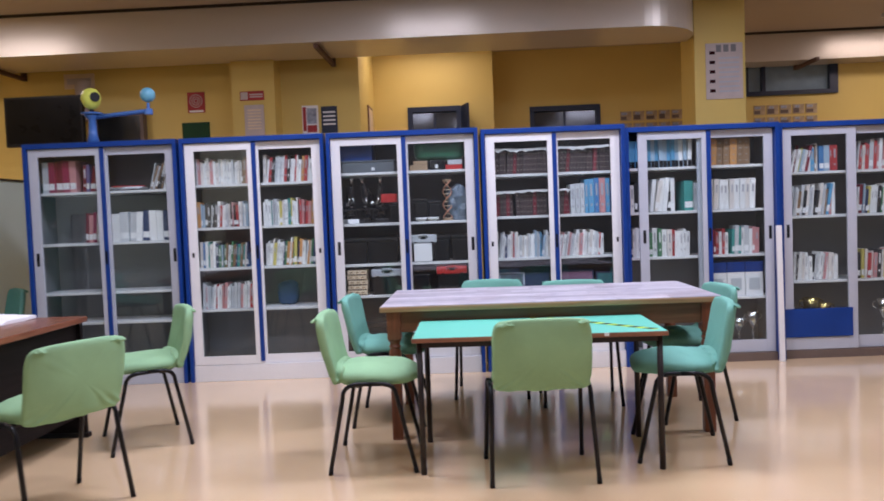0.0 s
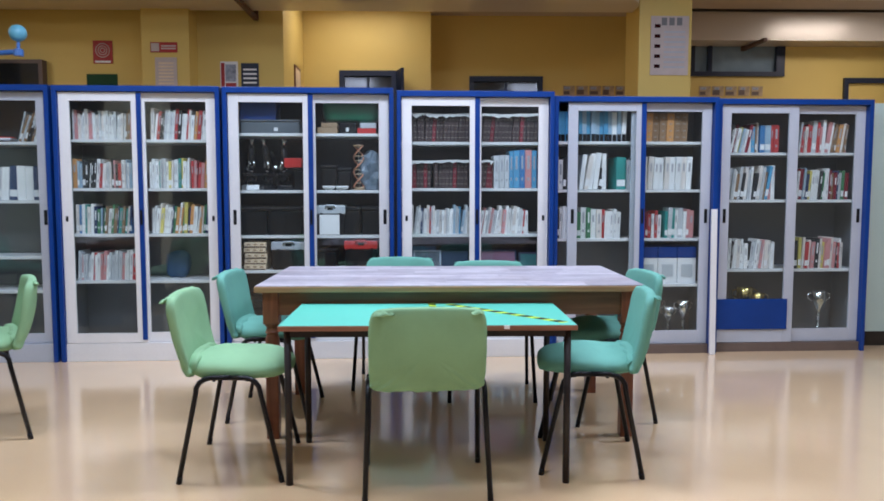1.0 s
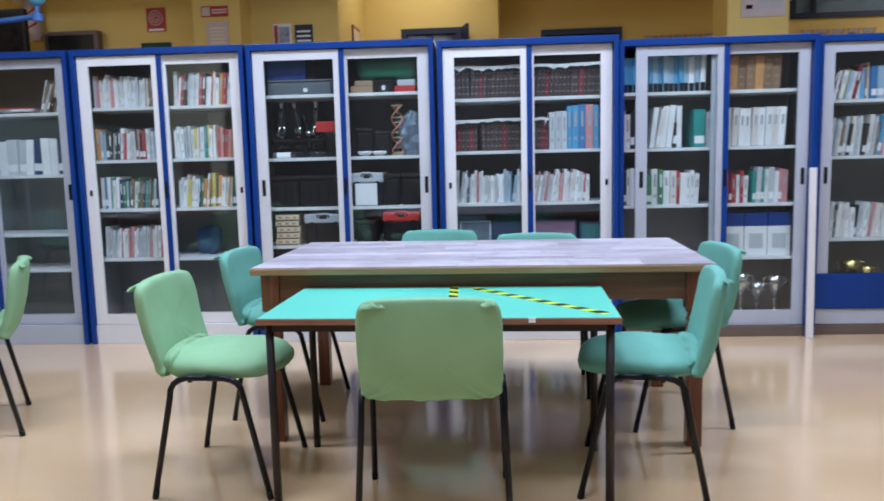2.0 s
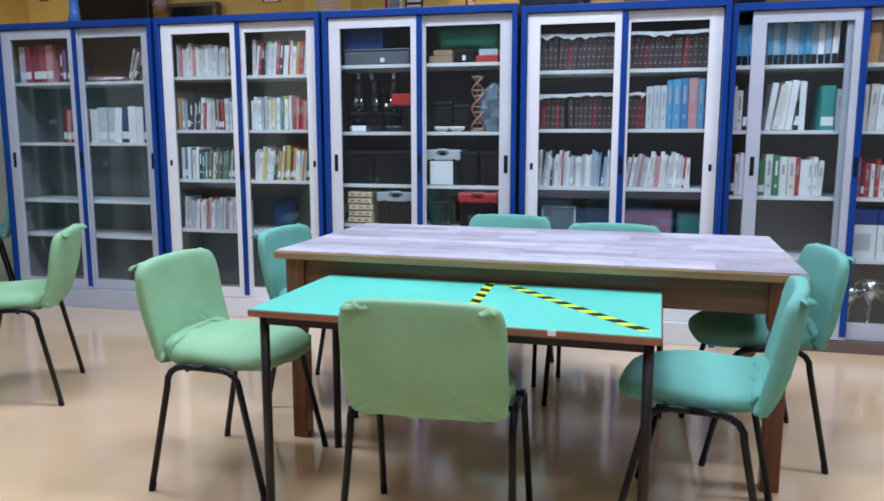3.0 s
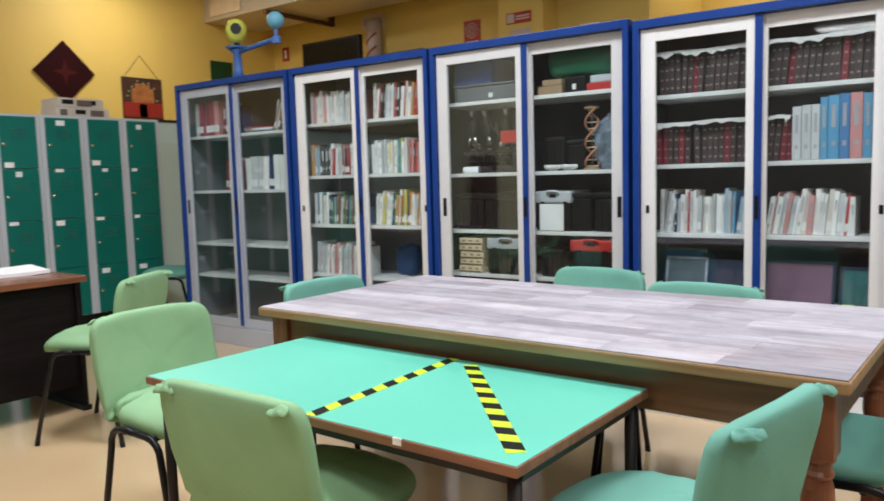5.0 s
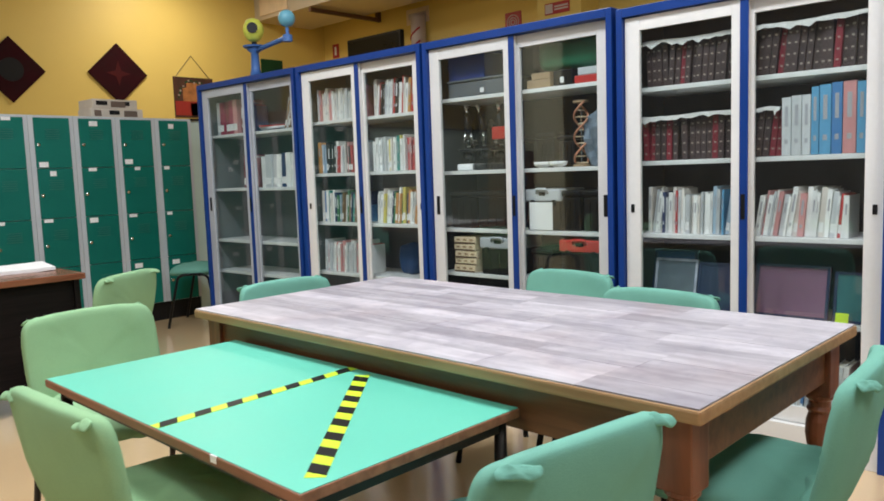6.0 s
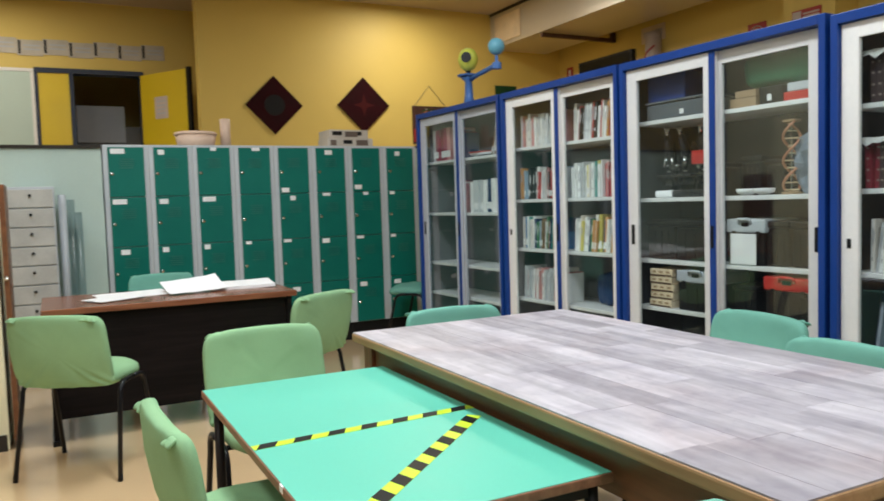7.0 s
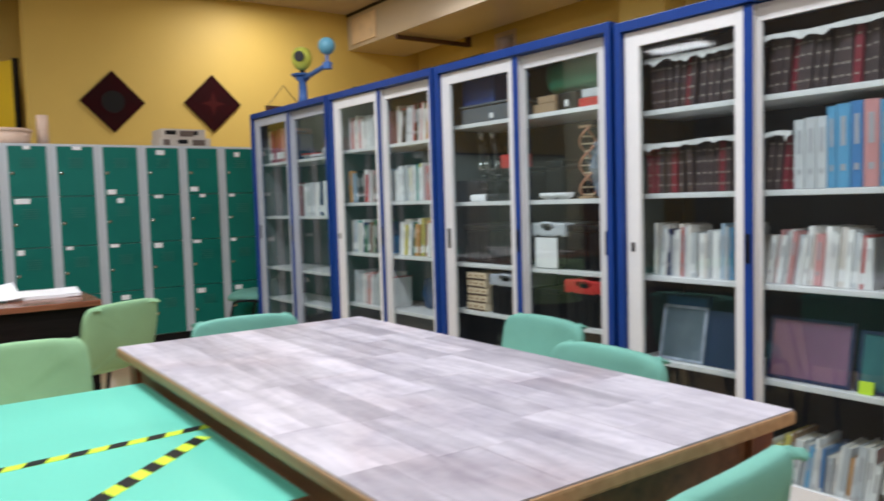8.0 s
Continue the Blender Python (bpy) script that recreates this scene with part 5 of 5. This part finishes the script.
wall_sign("notice_sheet", -2.57, 9.86, 2.42, 0.26, 0.40, M_LILAC, "white notice sheet on the pilaster", "notice", [(0.15, 0.85, 0.2 + 0.1 * k, 0.25 + 0.1 * k, M_CREAM) for k in range(7)])
wall_sign("notice_sheet", -1.88, 10.2, 2.45, 0.22, 0.38, M_PAPER, "striped red and grey notice on the wall", "notice", [(0.05, 0.25, 0.1, 0.95, M_SIGNRED), (0.3, 0.9, 0.35, 0.9, M_SLATE), (0.3, 0.9, 0.05, 0.3, M_SIGNRED)])
wall_sign("notice_sheet", -1.62, 10.2, 2.45, 0.22, 0.36, M_FRAMEBLUE, "dark blue notice with white lines", "notice", [(0.12, 0.88, 0.3 + 0.15 * k, 0.36 + 0.15 * k, M_PAPER) for k in range(4)])
wall_sign("green_board", -3.54, 10.2, 2.40, 0.38, 0.27, M_DKGREEN, "small dark green board on the back wall", "sign")
wall_sign("wall_frame", -5.15, 10.2, 3.20, 0.42, 0.20, M_CREAM, "faded cream plaque on the back wall", "plaque", [(0.1, 0.9, 0.3, 0.7, M_LILAC)])
sc = thing("wall_showcase", "dark brown glazed showcase on the back wall", "showcase", "", pose(-4.71, 10.2, 2.2))
part("body", abox(0, 0.68, -0.12, 0, 0, 0.63, bevel=0.005), M_PLINTH, sc)
part("pane", abox(0.05, 0.63, -0.124, -0.121, 0.05, 0.58), M_DARKPANE, sc, "grey reflecting pane")
bn = thing("rolled_banner", "red and white striped rolled banner on the wall", "banner", "", pose(-4.86, 10.12, 2.75))
part("roll", lathe(bmesh.new(), [(0.09, 0), (0.10, 0.05), (0.10, 0.50), (0.09, 0.54)], 16), M_LILAC, bn, smooth=True)
for k in range(2):
    part("stripe", tube(bmesh.new(), [(0.102 * math.cos(-2.6 + a * 0.25), 0.102 * math.sin(-2.6 + a * 0.25), 0.05 + 0.17 * k + a * 0.018) for a in range(9)], 0.012, 5), M_SIGNRED, bn, "red stripe")
# poster on the pillar
HERE = LEVEL
poster = wall_sign("pillar_poster", 3.37, 9.73, 2.66, 0.46, 0.70, M_LILAC, "pale lilac printed poster on the pillar", "poster", [(0.1, 0.25, 0.12 + 0.17 * k, 0.18 + 0.17 * k, M_MAROON) for k in range(5)] + [(0.35, 0.9, 0.12 + 0.085 * k, 0.15 + 0.085 * k, M_GREY) for k in range(8)] + [(0.28 + 0.2 * k, 0.42 + 0.2 * k, 0.84, 0.97, M_INNER) for k in range(3)])
# photo strips on the far wall
M_PHOTO = mat("brown_photo", (0.42, 0.31, 0.18), 0.6, scale=9, vary=0.35)
for px, n in ((2.80, 5), (4.93, 5)):
    for k in range(n):
        for r in range(2):
            wall_sign("photo_print", px + k * 0.205, 12.4, 2.74 - r * 0.19, 0.18, 0.15, M_PHOTO, "small photo print pinned to the far wall", "photo", [(0.06, 0.55 + 0.1 * (k % 3), 0.1, 0.45 + 0.15 * ((k + r) % 2), M_PLINTH), (0.1 + 0.1 * (k % 2), 0.6, 0.62, 0.88, M_SLATE)])


def framed_door(name, x0, x1, y, z1, label, leaf=None):
    d = thing(name, label, "door", "", pose(x0, y, 0))
    w = x1 - x0
    bm = bmesh.new()
    for q in ((0, 0.07, 0, z1), (w - 0.07, w, 0, z1), (0.07, w - 0.07, z1 - 0.08, z1), (0.07, w - 0.07, 2.05, 2.13)):
        box(bm, q[0], q[1], -0.03, 0.16, q[2], q[3])
    part("frame", bm, M_FRAMEBLUE, d, "dark frame")
    part("transom", abox(0.07, w - 0.07, 0.05, 0.06, 2.13, z1 - 0.08), M_DARKPANE, d, "dark transom pane")
    part("leaf", abox(0.07, w - 0.07, 0.04, 0.08, 0.005, 2.05), M_FRAMEBLUE, d, "dark door leaf")
    part("mullion", abox(w / 2 - 0.02, w / 2 + 0.02, 0.03, 0.05, 2.13, z1 - 0.08), M_FRAMEBLUE, d)
    if leaf:
        bm = box(bmesh.new(), 0, 0.34, -0.02, 0.02, 0.0, z1 - 0.02)
        bmesh.ops.transform(bm, matrix=pose(w + 0.02, -0.03, 0.01, 0, 0, leaf), verts=bm.verts)
        part("side_leaf", bm, M_FRAMEBLUE, d, "narrow open leaf")
    return d


framed_door("recess_door", -0.6, 0.23, 11.8, 3.02, "dark framed door with a transom in the recess", -75)
framed_door("far_door", 1.34, 2.48, 12.4, 3.03, "dark brown framed door in the far wall")
framed_door("east_door", 7.2, 7.95, 12.38, 3.02, "dark framed door at the end of the far wall")
# framed picture on the recess side
pic = thing("framed_picture", "thin brown picture frame on the recess wall", "picture", "", pose(-1.12, 10.95, 2.35))
part("frame", abox(0, 0.02, 0, 0.45, 0, 0.62, bevel=0.003), M_APRON, pic)
part("sheet", abox(0.019, 0.023, 0.04, 0.41, 0.04, 0.58), M_CREAM, pic)
# high window
win = thing("high_window", "high window with a dark blue frame", "window", "", pose(4.75, 12.4, 3.04))
bm = bmesh.new()
for q in ((0, 1.5, 0, 0.07), (0, 1.5, 0.51, 0.58), (0, 0.09, 0.07, 0.51), (1.37, 1.5, 0.07, 0.51), (0.30, 0.36, 0.07, 0.51)):
    box(bm, q[0], q[1], -0.05, 0.12, q[2], q[3])
part("frame", bm, M_FRAMEBLUE, win)
part("pane", abox(0.09, 1.37, 0.03, 0.04, 0.07, 0.51), M_WINPANE, win, "pale grey-blue pane")
# panels and signs on the west wall
HERE = moved(0, -0.09, 0.04)


def diamond(y, z, s, label):
    d = thing("diamond_panel", label, "wall panel", "diamond panels", pose(-7.0, y, z, 45, 0, 0))
    part("panel", abox(0, 0.03, -s / 2, s / 2, -s / 2, s / 2, bevel=0.004), M_MAROON, d, "dark maroon panel")
    return d


d1 = diamond(5.89, 2.53, 0.515, "dark maroon diamond panel with a black disc")
part("disc", tube(bmesh.new(), [(0.028, 0, 0), (0.034, 0, 0)], 0.13, 24), M_BLACK, d1, "black round centre")
d2 = diamond(7.09, 2.565, 0.515, "dark diamond panel with a red star")
for a in range(4):
    bm = bmesh.new()
    vs = [bm.verts.new(v) for v in ((0.031, 0, 0), (0.031, 0.035, 0.035), (0.031, 0.15, 0), (0.031, 0.035, -0.035), (0.034, 0, 0), (0.034, 0.035, 0.035), (0.034, 0.15, 0), (0.034, 0.035, -0.035))]
    for f in ((4, 5, 6, 7), (3, 2, 1, 0), (0, 1, 5, 4), (1, 2, 6, 5), (2, 3, 7, 6), (3, 0, 4, 7)):
        bm.faces.new([vs[i] for i in f])
    bmesh.ops.transform(bm, matrix=pose(0, 0, 0, 45 + 90 * a, 0, 0), verts=bm.verts)
    part("star_point", bm, mat("dull_red", (0.060, 0.009, 0.010), 0.7, spec=0.1) if a == 0 else bpy.data.materials["dull_red"], d2, "dull red star point")
wall_sign("green_sign", -7.0, 9.14, 2.55, 0.36, 0.36, M_DKGREEN, "dark green square sign on the yellow wall", "sign", axis="x")
wall_sign("red_label", -6.80, 10.29, 2.98, 0.14, 0.2, M_SIGNRED, "small red and white label on the back wall", "sign", [(0.35, 0.65, 0.2, 0.8, M_PAPER)])
M_DEEPRED, M_OCHRE = mat("deep_red", (0.30, 0.022, 0.015), 0.6), mat("ochre_red", (0.34, 0.13, 0.04), 0.6, scale=14, vary=0.4)
rp = wall_sign("red_painting", -7.0, 7.80, 2.06, 0.56, 0.52, mat("dark_canvas", (0.055, 0.02, 0.012), 0.6, scale=9, vary=0.5), "dark red folk painting hung on a string", "painting", [(0.02, 0.98, 0.05, 0.40, M_DEEPRED), (0.22, 0.78, 0.40, 0.74, M_OCHRE), (0.32, 0.68, 0.74, 0.86, M_OCHRE), (0.40, 0.60, 0.05, 0.36, M_OCHRE)], axis="x")
prng = random.Random(3)
for k in range(26):
    a = math.pi * k / 25
    px, pz = 0.28 + (0.21 + prng.uniform(-0.02, 0.02)) * math.cos(a), 0.24 + 0.23 * math.sin(a) + prng.uniform(-0.02, 0.02)
    part("leaf_dab", abox(px - 0.012, px + 0.012, -0.0155, -0.0118, pz - 0.010, pz + 0.010), M_DKGREEN if k % 3 else M_GOLD, rp)
part("string", tube(bmesh.new(), [(0.02, -0.01, 0.5), (0.27, -0.006, 0.80), (0.53, -0.01, 0.5)], 0.004, 5), M_PLINTH, rp, "thin hanging string")

# double doorway in the west wall, the narrow leaf shut and the wide one open
HERE = LEVEL
dd = thing("double_door", "yellow double door with one leaf open in a dark frame", "door", "", pose(-8.2, 3.13, 0))
bm = bmesh.new()
for q in ((0, 0.04, 0, 3.11), (1.22, 1.27, 0, 3.11), (0.04, 1.22, 3.05, 3.11), (0.39, 0.44, 0, 3.05)):
    box(bm, -0.16, 0.03, q[0], q[1], q[2], q[3])
part("frame", bm, M_FRAMEBLUE, dd, "dark frame")
shut = part("leaf", abox(-0.03, 0.01, 0.04, 0.39, 0.01, 3.05, bevel=0.003), M_YDOOR, dd, "bright yellow shut leaf")
part("lock_plate", abox(0.01, 0.014, 0.33, 0.36, 1.0, 1.2), M_BLACK, shut, "black lock plate")
HINGE = pose(0.055, 1.24, 0, 0, 0, -57)


def leaf_piece(*span):
    bm = abox(*span)
    bmesh.ops.transform(bm, matrix=HINGE, verts=bm.verts)
    return bm


leaf = part("leaf", leaf_piece(-0.02, 0.02, 0, 0.85, 0.01, 3.05), M_YDOOR, dd, "bright yellow open leaf")
part("edge_trim", leaf_piece(-0.022, 0.022, 0.851, 0.91, 0.01, 3.07), M_BLACK, leaf, "black rubber edge")
part("notice", leaf_piece(0.021, 0.023, 0.26, 0.50, 2.47, 2.75), M_LILAC, leaf, "white paper notice")
for q in range(4):
    part("print", leaf_piece(0.0232, 0.0242, 0.30, 0.46, 2.53 + 0.05 * q, 2.545 + 0.05 * q), M_GREY, leaf)
HERE = moved(0, -0.11, 0)
cabn = thing("equipment_rack", "dark rack with pale equipment beyond the doorway", "rack", "", pose(-9.6, 3.5, 0))
part("body", abox(0, 0.4, 0, 1.3, 0, 2.5, bevel=0.004), M_INNER, cabn)
part("unit", abox(0.4, 0.44, 0.22, 0.84, 2.27, 2.78, bevel=0.004), M_GREY, cabn, "pale equipment front")
part("unit", abox(0.4, 0.43, 0.22, 0.84, 1.6, 2.1, bevel=0.004), M_GREY, cabn, "pale equipment front")
M_DULLCARD = mat("dull_card", (0.50, 0.46, 0.40), 0.7, scale=7, vary=0.12)
wb = thing("whiteboard", "whiteboard on the yellow wall beside the doorway", "whiteboard", "", pose(-8.2, 1.64, 1.47))
part("board", abox(0, 0.03, 0, 1.58, 0, 1.62, bevel=0.004), M_PANEL, wb)
bm = bmesh.new()
for q in ((-0.02, 0.02, 0, 1.62), (1.56, 1.60, 0, 1.62), (0.02, 1.56, 1.58, 1.62), (0.02, 1.56, 0, 0.04)):
    box(bm, 0.0, 0.04, *q)
part("rim", bm, M_WHITE, wb, "pale frame")
for k in range(7):
    wall_sign("letter_card", -8.2, 2.79 + k * 0.285, 3.27 - 0.02 * (k % 2), 0.285, 0.19, M_DULLCARD, "printed paper card in a row on the wall", "card", [(0.05, 0.15, 0.1, 0.95, M_BLACK), (0.25, 0.9, 0.35, 0.45, M_GREY), (0.25, 0.9, 0.6, 0.7, M_GREY)], axis="x")

# on the lockers
HERE = moved(0.13, -0.03)
M_PINKISH = mat("pinkish_plastic", (0.72, 0.52, 0.40), 0.45)
tub = thing("round_tub", "pinkish round plastic tub with a lid on the lockers", "tub", "", pose(-4.62, 4.44, 1.8465))
part("body", lathe(bmesh.new(), [(0.145, 0), (0.16, 0.015), (0.175, 0.10)], 28), M_PINKISH, tub, smooth=True)
part("lid", lathe(bmesh.new(), [(0.182, 0.101), (0.184, 0.118), (0.165, 0.130)], 28), M_PINKISH, tub, "pinkish lid", True)
solid("paper_roll", lathe(bmesh.new(), [(0.045, 0), (0.045, 0.25), (0.04, 0.252)], 18), M_PINKISH, "pinkish paper roll standing on the lockers", "roll", "", pose(-4.62, 4.70, 1.8465), True)
for k in range(2):
    s = thing("printed_box", "white box with dark prints on the lockers", "box", "printed boxes", pose(-4.78, 5.62 + 0.01 * k, 1.8465 + k * 0.081, 0, 0, 2 * k))
    part("body", abox(0, 0.28, 0, 0.46 - 0.06 * k, 0, 0.08, bevel=0.004), mat("dull_carton", (0.58, 0.52, 0.45), 0.7) if k == 0 else bpy.data.materials["dull_carton"], s)
    for q in range(3):
        part("print", abox(0.279, 0.2815, 0.03 + 0.13 * q, 0.09 + 0.04 * ((q + k) % 3) + 0.12 * q, 0.012 + 0.015 * ((q + k) % 2), 0.064), M_BLACK if (q + k) % 2 else M_PLINTH, s)
